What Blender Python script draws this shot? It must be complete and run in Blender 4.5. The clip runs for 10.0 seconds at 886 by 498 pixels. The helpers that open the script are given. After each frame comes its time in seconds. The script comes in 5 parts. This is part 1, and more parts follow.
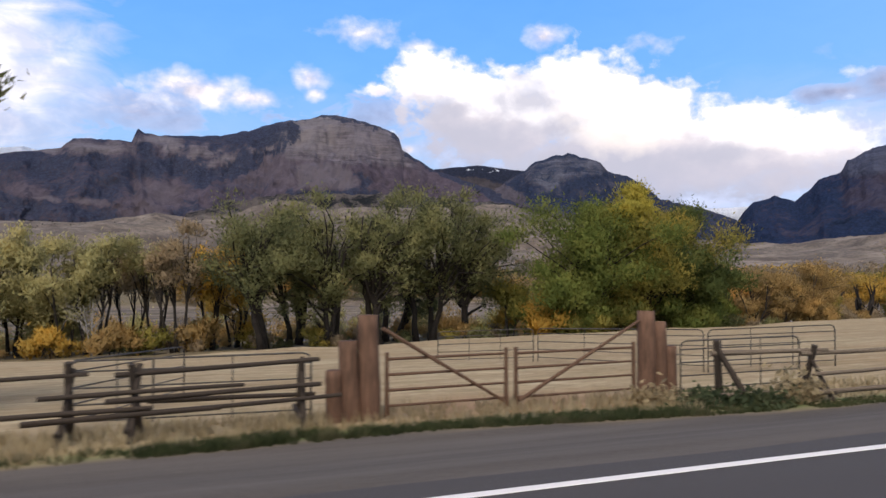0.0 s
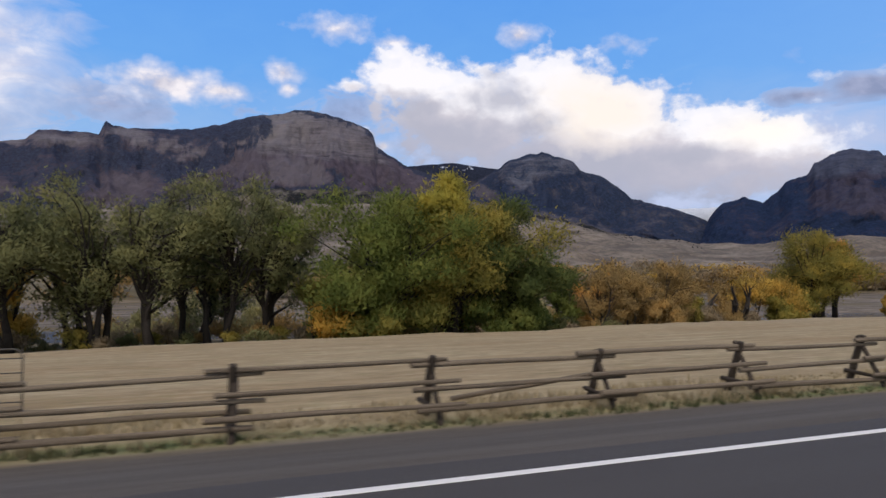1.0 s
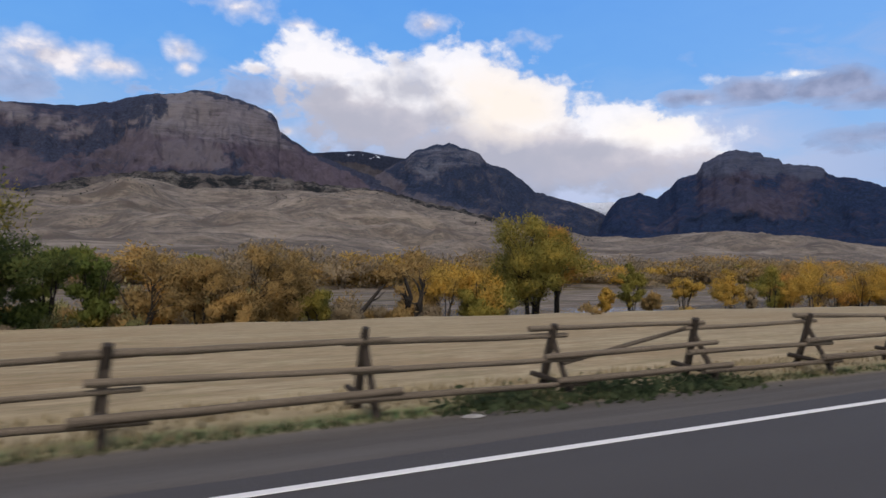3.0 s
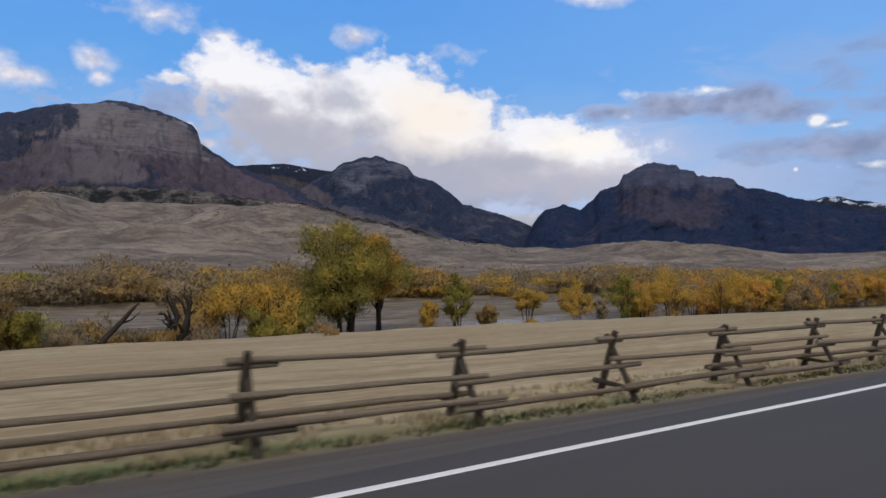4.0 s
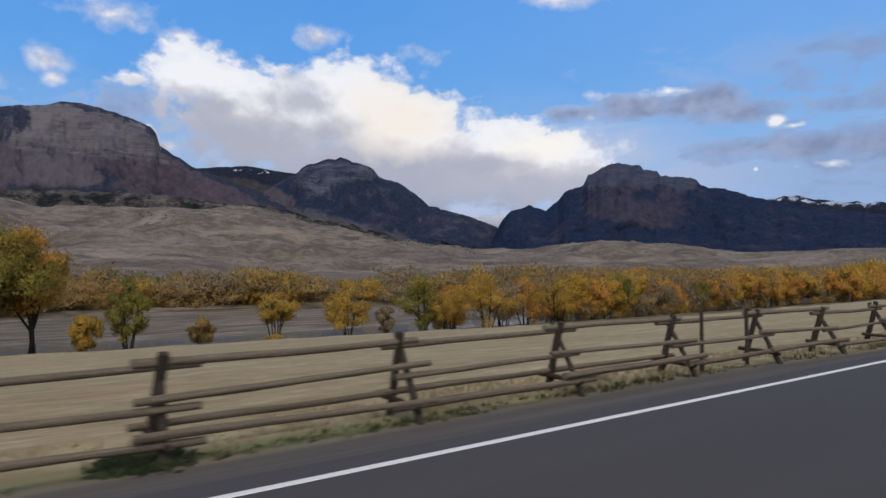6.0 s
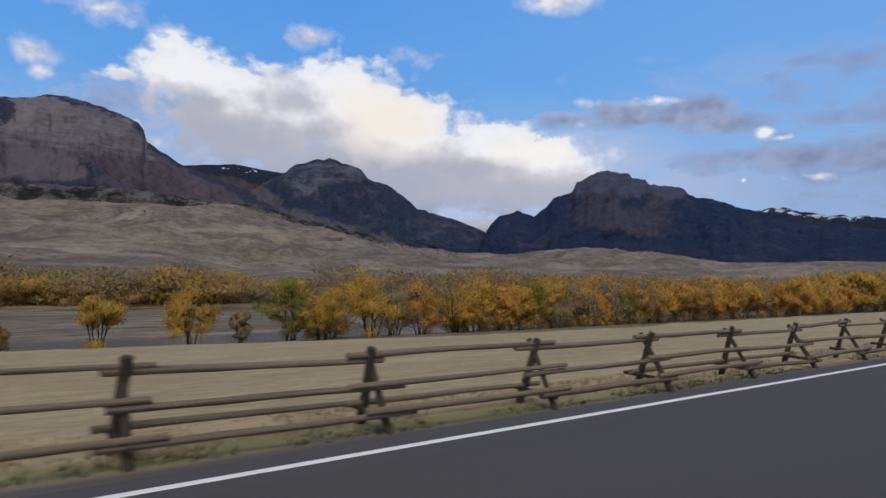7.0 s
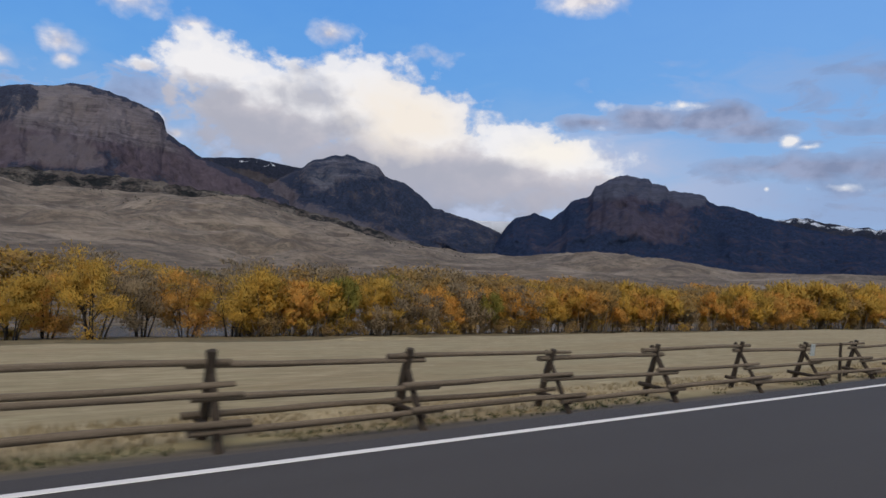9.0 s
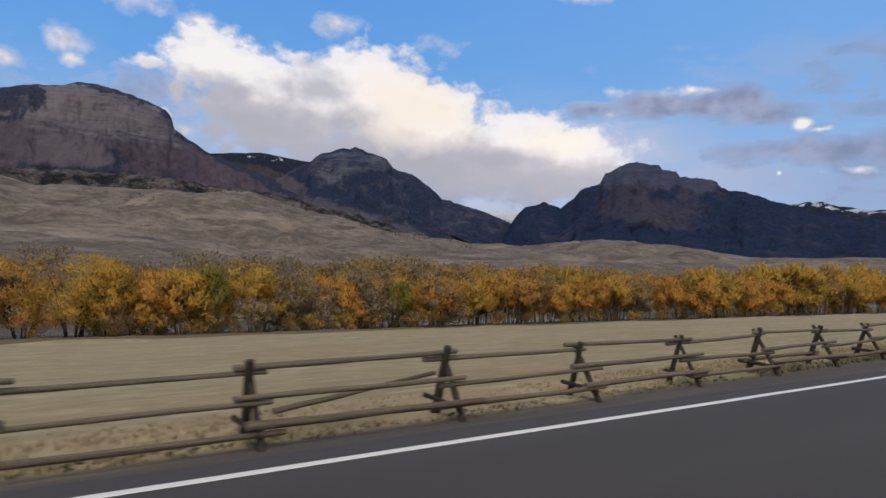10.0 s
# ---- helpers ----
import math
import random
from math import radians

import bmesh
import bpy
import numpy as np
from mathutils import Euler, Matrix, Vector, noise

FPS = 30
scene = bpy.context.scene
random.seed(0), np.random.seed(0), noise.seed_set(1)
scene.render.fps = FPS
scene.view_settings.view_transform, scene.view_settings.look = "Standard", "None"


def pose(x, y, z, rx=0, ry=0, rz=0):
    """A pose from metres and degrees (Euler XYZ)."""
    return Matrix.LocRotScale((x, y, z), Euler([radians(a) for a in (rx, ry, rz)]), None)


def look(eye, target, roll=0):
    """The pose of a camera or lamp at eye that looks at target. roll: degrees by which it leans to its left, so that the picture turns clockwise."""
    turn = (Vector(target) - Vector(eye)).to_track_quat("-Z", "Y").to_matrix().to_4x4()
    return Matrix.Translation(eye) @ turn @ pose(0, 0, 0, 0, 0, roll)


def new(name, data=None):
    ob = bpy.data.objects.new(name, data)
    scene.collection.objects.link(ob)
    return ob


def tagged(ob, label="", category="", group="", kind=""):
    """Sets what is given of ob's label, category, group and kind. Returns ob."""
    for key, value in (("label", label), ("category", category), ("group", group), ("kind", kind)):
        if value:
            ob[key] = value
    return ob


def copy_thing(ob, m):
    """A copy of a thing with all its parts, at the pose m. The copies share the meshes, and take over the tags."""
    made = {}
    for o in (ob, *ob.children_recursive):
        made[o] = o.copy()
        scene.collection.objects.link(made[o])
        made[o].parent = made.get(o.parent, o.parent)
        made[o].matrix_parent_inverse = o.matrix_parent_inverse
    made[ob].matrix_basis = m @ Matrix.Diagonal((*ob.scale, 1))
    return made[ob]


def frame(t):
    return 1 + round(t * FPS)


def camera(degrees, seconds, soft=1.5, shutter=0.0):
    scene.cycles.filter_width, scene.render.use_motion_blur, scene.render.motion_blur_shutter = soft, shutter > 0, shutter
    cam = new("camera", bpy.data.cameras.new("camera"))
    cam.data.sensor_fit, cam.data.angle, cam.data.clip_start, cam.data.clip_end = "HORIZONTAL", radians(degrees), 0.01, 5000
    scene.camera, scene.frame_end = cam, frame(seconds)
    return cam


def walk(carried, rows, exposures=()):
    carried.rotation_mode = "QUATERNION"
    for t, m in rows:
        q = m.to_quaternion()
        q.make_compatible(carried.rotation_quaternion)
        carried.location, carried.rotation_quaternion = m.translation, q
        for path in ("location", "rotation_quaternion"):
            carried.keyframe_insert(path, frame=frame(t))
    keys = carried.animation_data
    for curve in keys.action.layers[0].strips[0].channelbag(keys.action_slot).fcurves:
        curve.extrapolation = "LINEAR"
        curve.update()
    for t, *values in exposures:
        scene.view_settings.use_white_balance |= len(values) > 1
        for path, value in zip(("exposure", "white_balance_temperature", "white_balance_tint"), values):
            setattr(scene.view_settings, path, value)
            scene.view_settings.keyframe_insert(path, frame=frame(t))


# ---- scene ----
cam = camera(66.46, 10.0, soft=1.5, shutter=0.1)
# seconds, x along the road, y across it, yaw, pitch, roll
PATH = [
    (0, -0.00, 0.49, -19.06, 1.17, -0.07),
    (0.5, 10.40, 0.40, -18.63, 1.16, 0.05),
    (1, 21.67, 0.26, -21.09, 0.97, -0.57),
    (1.5, 33.15, 0.16, -22.84, 0.47, -1.30),
    (2, 44.65, 0.18, -23.16, 0.18, -1.75),
    (2.5, 56.17, 0.27, -24.38, 0.06, -1.77),
    (3, 67.88, 0.43, -28.59, 0.24, -1.39),
    (4.5, 103.31, 0.55, -35.29, 1.68, -0.10),
    (5, 114.60, 0.42, -35.40, 1.73, 0.29),
    (5.5, 126.16, 0.19, -35.94, 1.77, 0.42),
    (6, 137.93, 0.1, -36.74, 1.59, 0.15),
    (7.5, 172.49, -0.44, -37.65, 2.15, -1.81),
    (8, 183.81, -0.47, -37.27, 2.21, -2.39),
    (8.5, 195.16, -0.46, -36.64, 2.13, -2.91),
    (9, 206.56, -0.32, -35.97, 1.87, -3.14),
    (9.5, 217.99, -0.17, -35.39, 1.62, -2.98),
    (10, 229.31, -0.03, -34.89, 1.09, -2.04),
]
walk(cam, [(t, pose(x, y, 1.65, 90 + p, r, w)) for t, x, y, w, p, r in PATH],
     exposures=[(0, 0.42, 6550, 14), (0.5, 0.06, 6380, 12.5), (1, 0.07, 6380, 12.5), (2, 0.1, 6420, 13), (3, 0.05, 6380, 12), (4.5, -0.03, 6300, 10), (6, -0.07, 6230, 9), (8, -0.11, 6320, 9.5), (9.5, -0.08, 6520, 10), (10, -0.06, 6600, 11)])

# fence line: post places along the road, and every sixth post's distance, top and foot
POST_X = [12.28, 15.79, 19.15, 22.42, 25.69, 28.98, 32.25, 35.59, 38.88, 42.13, 45.35, 48.6, 51.85, 55.16, 58.41, 61.6, 64.9, 68.24, 71.6, 74.93, 78.2, 81.51, 84.75, 87.98, 91.22, 94.45, 97.69, 100.93, 104.16, 107.44, 110.52, 113.66, 116.88, 120.14, 123.51, 126.76, 130.09, 133.41, 136.79, 140.04, 143.42, 146.78, 150.13, 153.33, 156.47, 159.73, 163.03, 166.34, 169.65, 172.96, 176.26, 179.59, 182.88, 186.15, 189.37, 192.83, 196.08, 199.5, 202.85, 206.1, 209.46, 212.67, 215.97, 219.23, 222.66, 226.01, 229.28, 232.54, 235.94, 239.24, 242.67, 246.09, 249.44, 252.75]
FENCE_Y = [11.68, 10.92, 9.92, 9.54, 9.02, 8.41, 8.51, 8.53, 8.14, 8.44, 8.86, 9.07, 9.76, 10.51]
FENCE_TOP = [-0.08, 0.09, 0.3, 0.54, 0.57, 0.56, 0.68, 0.74, 0.55, 0.49, 0.4, 0.21, 0.23, 0.29]
FENCE_FOOT = [-1.22, -0.95, -0.86, -0.67, -0.61, -0.67, -0.57, -0.54, -0.63, -0.68, -0.81, -0.92, -0.91, -0.9]

# ---- world, sun ----
SUN_AZ, SUN_EL = -150.0, 56.0        # clockwise from straight across the road
world = bpy.data.worlds.new("world")
scene.world = world
world.use_nodes = True
wt = world.node_tree
sky = wt.nodes.new("ShaderNodeTexSky")
sky.sky_type = "NISHITA"
sky.sun_disc = False
sky.sun_elevation, sky.sun_rotation = radians(SUN_EL), radians(SUN_AZ)
sky.air_density, sky.dust_density, sky.ozone_density = 1.0, 0.4, 2.5
# half the sky is under neutral cloud
grey = wt.nodes.new("ShaderNodeRGBToBW")
half = wt.nodes.new("ShaderNodeMix")
half.data_type = "RGBA"
half.inputs[0].default_value = 0.6
wt.links.new(sky.outputs[0], grey.inputs[0])
wt.links.new(sky.outputs[0], half.inputs[6])
wt.links.new(grey.outputs[0], half.inputs[7])
wt.links.new(half.outputs[2], wt.nodes["Background"].inputs[0])
wt.nodes["Background"].inputs[1].default_value = 0.145
sun = new("sun", bpy.data.lights.new("sun", "SUN"))
sun.data.energy, sun.data.angle, sun.data.color = 1.85, radians(40), (1.0, 0.92, 0.82)
_el, _az = radians(SUN_EL), radians(SUN_AZ)
sun.matrix_world = look((0, 0, 0), (-math.sin(_az) * math.cos(_el), -math.cos(_az) * math.cos(_el), -math.sin(_el)))

CX = 115.0                     # middle of the drive
WATER = -11.0


# ---- arithmetic ----
def hash2(ix, iy, seed):
    h = (ix.astype(np.int64) * 374761393 + iy.astype(np.int64) * 668265263 + seed * 974711) & 0x7FFFFFFF
    h = ((h ^ (h >> 13)) * 1274126177) & 0x7FFFFFFF
    return ((h ^ (h >> 16)) & 0xFFFF) / 65535.0


def value_noise(x, y, seed=0):
    ix, iy = np.floor(x), np.floor(y)
    u, v = x - ix, y - iy
    u, v = u * u * (3 - 2 * u), v * v * (3 - 2 * v)
    a, b = hash2(ix, iy, seed), hash2(ix + 1, iy, seed)
    c, d = hash2(ix, iy + 1, seed), hash2(ix + 1, iy + 1, seed)
    return a + (b - a) * u + (c - a) * v + (a - b - c + d) * u * v


def fbm(x, y, octaves=4, seed=0, ridged=False):
    x, y = np.asarray(x, float), np.asarray(y, float)
    total, amp, norm = 0.0, 1.0, 0.0
    for k in range(octaves):
        n = value_noise(x * 2 ** k + 17.3 * k, y * 2 ** k + 5.1 * k, seed + k)
        if ridged:
            n = 1 - np.abs(2 * n - 1)
        total = total + amp * n
        norm += amp
        amp *= 0.5
    return total / norm * 2 - 1


def smooth(a, b, x):
    u = np.clip((x - a) / (b - a), 0, 1)
    return u * u * (3 - 2 * u)


def span(a, a0, a1, soft=0.8):
    return smooth(a0 - soft, a0 + soft, a) * (1 - smooth(a1 - soft, a1 + soft, a))


KNOT_X = [POST_X[min(6 * k, len(POST_X) - 1)] if 6 * k < len(POST_X) else POST_X[-1] + 3.3 * (6 * k - len(POST_X) + 1) for k in range(len(FENCE_Y))]


def fence_y(x):
    return np.interp(x, KNOT_X, FENCE_Y)


def fence_foot(x):
    return np.interp(x, KNOT_X, FENCE_FOOT)


def fence_top(x):
    return np.interp(x, KNOT_X, FENCE_TOP)


# rim of the gravel shoulder, as a distance from the fence line
RIM_X = [-20, -5, 4, 9, 12, 20, 28, 60, 120, 175, 207, 231, 300]
RIM_Y = [-0.4, -0.35, 0.0, -0.6, -0.9, -0.6, -0.85, -0.8, -0.55, -0.5, -0.35, -0.3, -0.4]


def rim(x):
    return np.interp(x, RIM_X, RIM_Y)


# edge of the hay field, and the skyline of the near grass hills as angles seen from the middle of the drive
EDGE_X = [-80, 0, 20, 45, 70, 105, 125, 165, 188, 205, 250, 350]
EDGE_Y = [48, 45, 52, 56, 61, 68, 65, 62, 49, 45, 49, 49]
HILL_AZ = [-40, -17, -12, -6, -2.5, -0.5, 0.7, 1.8, 3.2, 6, 11, 22, 25, 31, 36, 39.5, 44, 49, 51.5, 56, 61, 69, 90]
HILL_EL = [2.4, 2.75, 2.85, 3.0, 3.2, 3.5, 4.0, 4.7, 4.65, 4.2, 4.15, 4.35, 3.7, 2.5, 1.8, 1.3, 1.25, 2.0, 2.1, 1.7, 0.95, 1.1, 1.0]


def ground_z(x, y):
    x, y = np.asarray(x, float), np.asarray(y, float)
    yf, zb = fence_y(x), fence_foot(x)
    ye = np.interp(x, EDGE_X, EDGE_Y) + 1.6 * fbm(x / 18, x * 0, 3, 5)
    edge = zb - 0.086 * (ye - yf)
    z = np.where(y < 5.45, -0.06, -0.06 + (zb + 0.06) * smooth(5.2, yf - 0.5, y) ** 0.9)
    field = zb - 0.086 * (y - yf) + 0.16 * fbm(x / 14, y / 9, 3, 2) * smooth(0, 12, y - yf)
    z = np.where(y > yf - 0.5, np.where(y > yf, field, zb), z)
    low = np.where(y < ye + 7, edge - 1.7 * smooth(0, 7, y - ye), edge - 1.7 + (-10.55 - edge + 1.7) * np.clip((y - ye - 7) / (108 - ye - 7), 0, 1))
    z = np.where(y > ye, low + 0.25 * fbm(x / 6, y / 6, 3, 9), z)
    # river bed, gravel bar and far bank
    wob = 5 * fbm(x / 60, x * 0, 2, 12)
    bed = -10.55 - 1.2 * smooth(108, 113, y + wob) * (1 - smooth(126, 133, y + wob)) + 0.18 * fbm(x / 9, y / 5, 3, 21)
    bank = bed + 1.1 * smooth(196, 203, y + 1.5 * wob)
    z = np.where(y > 108 - 0.0 * wob, bank, z)
    # hills
    az = np.degrees(np.arctan2(x - CX, np.maximum(y, 1e-3)))
    r = np.hypot(x - CX, y)
    crest = 2350.0
    top = np.tan(np.radians(np.interp(az, HILL_AZ, HILL_EL))) * crest + 12
    up = smooth(700, crest, r) * 0.45 + 0.55 * smooth(850, crest, r) ** 1.6
    gully = fbm(x / 330, y / 330, 5, 31, True)
    lump = fbm(x / 120, y / 120, 4, 41)
    hill = top * up + (gully * 40 + lump * 30) * np.clip(top / 150, 0.22, 1) * smooth(650, 1500, r) * (1 - 0.85 * smooth(2000, crest, r))
    z = z + np.where(y > 300, hill * (r < 2e4), 0) * smooth(300, 700, np.abs(y))
    # plain behind the road
    z = np.where(y < -6, -0.06 - 0.9 * smooth(6, 12, -y) + 0.8 * fbm(x / 60, y / 60, 3, 51) * smooth(12, 60, -y), z)
    return z


# ---- materials ----
def material(name, rough=0.9, metal=0.0):
    m = bpy.data.materials.new(name)
    m.use_nodes = True
    b = m.node_tree.nodes["Principled BSDF"]
    b.inputs["Roughness"].default_value = rough
    b.inputs["Metallic"].default_value = metal
    b.inputs["Specular IOR Level"].default_value = 0.25
    return m, m.node_tree, b


class Nodes:
    """Short hand for node trees."""

    def __init__(self, tree):
        self.t = tree

    def link(self, a, b):
        self.t.links.new(a, b)

    def put(self, node, slot, value):
        if isinstance(value, bpy.types.NodeSocket):
            self.link(value, node.inputs[slot])
        elif value is not None:
            node.inputs[slot].default_value = value

    def math(self, op, a, b=None, c=None, clamp=False):
        n = self.t.nodes.new("ShaderNodeMath")
        n.operation, n.use_clamp = op, clamp
        for k, v in enumerate((a, b, c)):
            self.put(n, k, v)
        return n.outputs[0]

    def vec(self, op, a, b=None):
        n = self.t.nodes.new("ShaderNodeVectorMath")
        n.operation = op
        self.put(n, 0, a)
        self.put(n, 1, b)
        return n.outputs["Value"] if op in ("LENGTH", "DOT_PRODUCT") else n.outputs[0]

    def noise(self, at, scale, detail=3.0, rough=0.55, distort=0.0):
        n = self.t.nodes.new("ShaderNodeTexNoise")
        n.inputs["Scale"].default_value, n.inputs["Detail"].default_value = scale, detail
        n.inputs["Roughness"].default_value, n.inputs["Distortion"].default_value = rough, distort
        self.put(n, "Vector", at)
        return n.outputs[0]

    def ramp(self, fac, *stops):
        n = self.t.nodes.new("ShaderNodeValToRGB")
        e = n.color_ramp.elements
        while len(e) < len(stops):
            e.new(0.5)
        for k, (p, c) in enumerate(stops):
            e[k].position = p
            e[k].color = (c, c, c, 1) if isinstance(c, (int, float)) else (*c, 1)
        self.put(n, 0, fac)
        return n.outputs[0]

    def mix(self, fac, a, b, blend="MIX"):
        n = self.t.nodes.new("ShaderNodeMix")
        n.data_type, n.blend_type = "RGBA", blend
        self.put(n, 0, fac)
        for slot, v in ((6, a), (7, b)):
            self.put(n, slot, (*v, 1) if isinstance(v, tuple) and len(v) == 3 else v)
        return n.outputs[2]

    def place(self):
        return self.t.nodes.new("ShaderNodeNewGeometry").outputs["Position"]

    def local(self):
        return self.t.nodes.new("ShaderNodeTexCoord").outputs["Object"]

    def mapped(self, at, scale):
        n = self.t.nodes.new("ShaderNodeMapping")
        n.inputs["Scale"].default_value = scale
        self.link(at, n.inputs[0])
        return n.outputs[0]

    def attr(self, name):
        n = self.t.nodes.new("ShaderNodeAttribute")
        n.attribute_name = name
        return n.outputs["Fac"]

    def bump(self, height, strength, distance, shader):
        n = self.t.nodes.new("ShaderNodeBump")
        n.inputs["Strength"].default_value, n.inputs["Distance"].default_value = strength, distance
        self.link(height, n.inputs["Height"])
        self.link(n.outputs[0], shader.inputs["Normal"])


def ground_material():
    m, t, b = material("earth", 1.0)
    n = Nodes(t)
    p = n.place()
    fine, mid, broad = n.noise(p, 9, 5, 0.7), n.noise(p, 0.9, 4, 0.6), n.noise(n.mapped(p, (0.02, 0.06, 0.05)), 3, 4)
    streak = n.noise(n.mapped(p, (0.06, 0.5, 0.5)), 1.6, 5, 0.65)
    # mown hay field, straw coloured with faint windrows
    hay = n.mix(n.ramp(streak, (0.35, 0), (0.7, 1)), (0.33, 0.235, 0.13), (0.51, 0.405, 0.248))
    hay = n.mix(n.ramp(broad, (0.42, 0), (0.66, 0.7)), hay, (0.34, 0.225, 0.115))
    hay = n.mix(n.ramp(n.noise(n.mapped(p, (0.5, 1, 1)), 3.2, 6, 0.75), (0.38, 0.6), (0.54, 0)), hay, (0.22, 0.165, 0.09))
    hay = n.mix(n.math("MULTIPLY", n.ramp(mid, (0.55, 0), (0.75, 0.45)), 1.0), hay, (0.24, 0.22, 0.09))
    sx = t.nodes.new("ShaderNodeSeparateXYZ")
    n.link(p, sx.inputs[0])
    olive = n.math("MULTIPLY", n.ramp(n.math("MULTIPLY", n.math("SUBTRACT", sx.outputs[0], 120.0), 1 / 100.0), (0, 0), (1, 1)), n.ramp(n.noise(p, 0.25, 3), (0.3, 0.35), (0.7, 0.85)))
    hay = n.mix(n.math("MULTIPLY", olive, 0.75), hay, (0.33, 0.29, 0.172))
    stubble = n.noise(n.mapped(p, (0.35, 1, 1)), 1.7, 7, 0.75, 0.4)
    hay = n.mix(n.ramp(stubble, (0.36, 0.65), (0.5, 0)), hay, (0.23, 0.185, 0.1))
    hay = n.mix(n.ramp(stubble, (0.54, 0), (0.68, 0.6)), hay, (0.55, 0.46, 0.3))
    # rough straw verge with green at the rim of the gravel
    verge = n.mix(n.ramp(mid, (0.35, 0), (0.65, 1)), (0.33, 0.24, 0.125), (0.49, 0.38, 0.215))
    verge = n.mix(n.math("MULTIPLY", n.attr("green"), n.ramp(mid, (0.3, 0.35), (0.6, 1))), verge, (0.09, 0.15, 0.04))
    gravel = n.mix(n.ramp(n.noise(p, 38, 4, 0.8), (0.35, 0), (0.7, 1)), (0.07, 0.058, 0.049), (0.15, 0.127, 0.107))
    gravel = n.mix(n.ramp(n.noise(n.mapped(p, (0.12, 1.2, 1)), 1.2, 4), (0.4, 0), (0.7, 0.6)), gravel, (0.155, 0.135, 0.12))
    bar = n.mix(n.ramp(n.noise(n.mapped(p, (0.05, 0.3, 1)), 1.5, 6, 0.75), (0.4, 0), (0.6, 1)), (0.105, 0.083, 0.065), (0.265, 0.212, 0.163))
    bar = n.mix(n.ramp(n.noise(n.mapped(p, (0.02, 0.1, 1)), 2.2, 3), (0.5, 0), (0.6, 0.85)), bar, (0.13, 0.1, 0.05))
    channel = n.noise(n.mapped(p, (0.008, 0.2, 1)), 1.3, 4, 0.6, 0.3)
    bar = n.mix(n.ramp(channel, (0.56, 0), (0.6, 0.7)), bar, (0.05, 0.042, 0.034))
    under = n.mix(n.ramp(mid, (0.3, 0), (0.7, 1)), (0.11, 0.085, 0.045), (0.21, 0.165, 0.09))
    # sage and bunch grass on the hills
    far = n.noise(n.mapped(p, (1, 1, 1)), 0.012, 6, 0.65, 0.6)
    tuft = n.noise(p, 0.11, 4, 0.75)
    hill = n.mix(n.ramp(far, (0.38, 0), (0.62, 1)), (0.098, 0.073, 0.056), (0.232, 0.181, 0.136))
    hill = n.mix(n.ramp(n.noise(p, 0.075, 4, 0.8), (0.5, 0), (0.6, 0.8)), hill, (0.085, 0.075, 0.056))
    bare = n.noise(n.mapped(p, (0.4, 1, 2.5)), 0.009, 6, 0.72, 0.8)
    hill = n.mix(n.ramp(bare, (0.5, 0), (0.64, 0.72)), hill, (0.31, 0.25, 0.192))
    wash = n.noise(n.mapped(p, (0.5, 1.0, 1)), 0.02, 6, 0.7, 1.5)
    hill = n.mix(n.ramp(wash, (0.4, 0.55), (0.5, 0)), hill, (0.085, 0.068, 0.055))
    apron = n.vec("LENGTH", n.vec("MULTIPLY", n.vec("SUBTRACT", p, (6.5, 13.6, 0)), (1 / 4.5, 1 / 2.6, 0)))
    c = n.mix(n.attr("verge"), hay, verge)
    c = n.mix(n.math("MULTIPLY", n.ramp(apron, (0.35, 0.8), (1.1, 0)), n.ramp(mid, (0.3, 0.5), (0.6, 1))), c, (0.37, 0.22, 0.13))
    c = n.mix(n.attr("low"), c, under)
    c = n.mix(n.attr("bar"), c, bar)
    c = n.mix(n.attr("hill"), c, hill)
    c = n.mix(n.attr("gravel"), c, gravel)
    n.link(c, b.inputs["Base Color"])
    n.bump(n.math("ADD", n.math("ADD", fine, n.math("MULTIPLY", tuft, 6)), n.math("MULTIPLY", n.math("MULTIPLY", wash, n.attr("hill")), 70)), 0.5, 0.08, b)
    return m


def asphalt_material():
    m, t, b = material("asphalt", 0.75)
    n = Nodes(t)
    p = n.place()
    grain = n.noise(p, 90, 3, 0.8)
    wear = n.noise(n.mapped(p, (0.05, 0.9, 1)), 1.4, 4, 0.6)
    c = n.mix(n.ramp(grain, (0.3, 0), (0.75, 1)), (0.049, 0.0425, 0.0395), (0.094, 0.082, 0.0765))
    c = n.mix(n.ramp(wear, (0.4, 0), (0.7, 0.5)), c, (0.083, 0.0745, 0.069))
    n.link(c, b.inputs["Base Color"])
    n.bump(grain, 0.4, 0.01, b)
    return m


def paint_material():
    m, t, b = material("road_paint", 0.6)
    n = Nodes(t)
    c = n.mix(n.ramp(n.noise(n.place(), 30, 4, 0.8), (0.25, 0.6), (0.45, 0)), (0.78, 0.735, 0.7), (0.33, 0.3, 0.28))
    n.link(c, b.inputs["Base Color"])
    return m


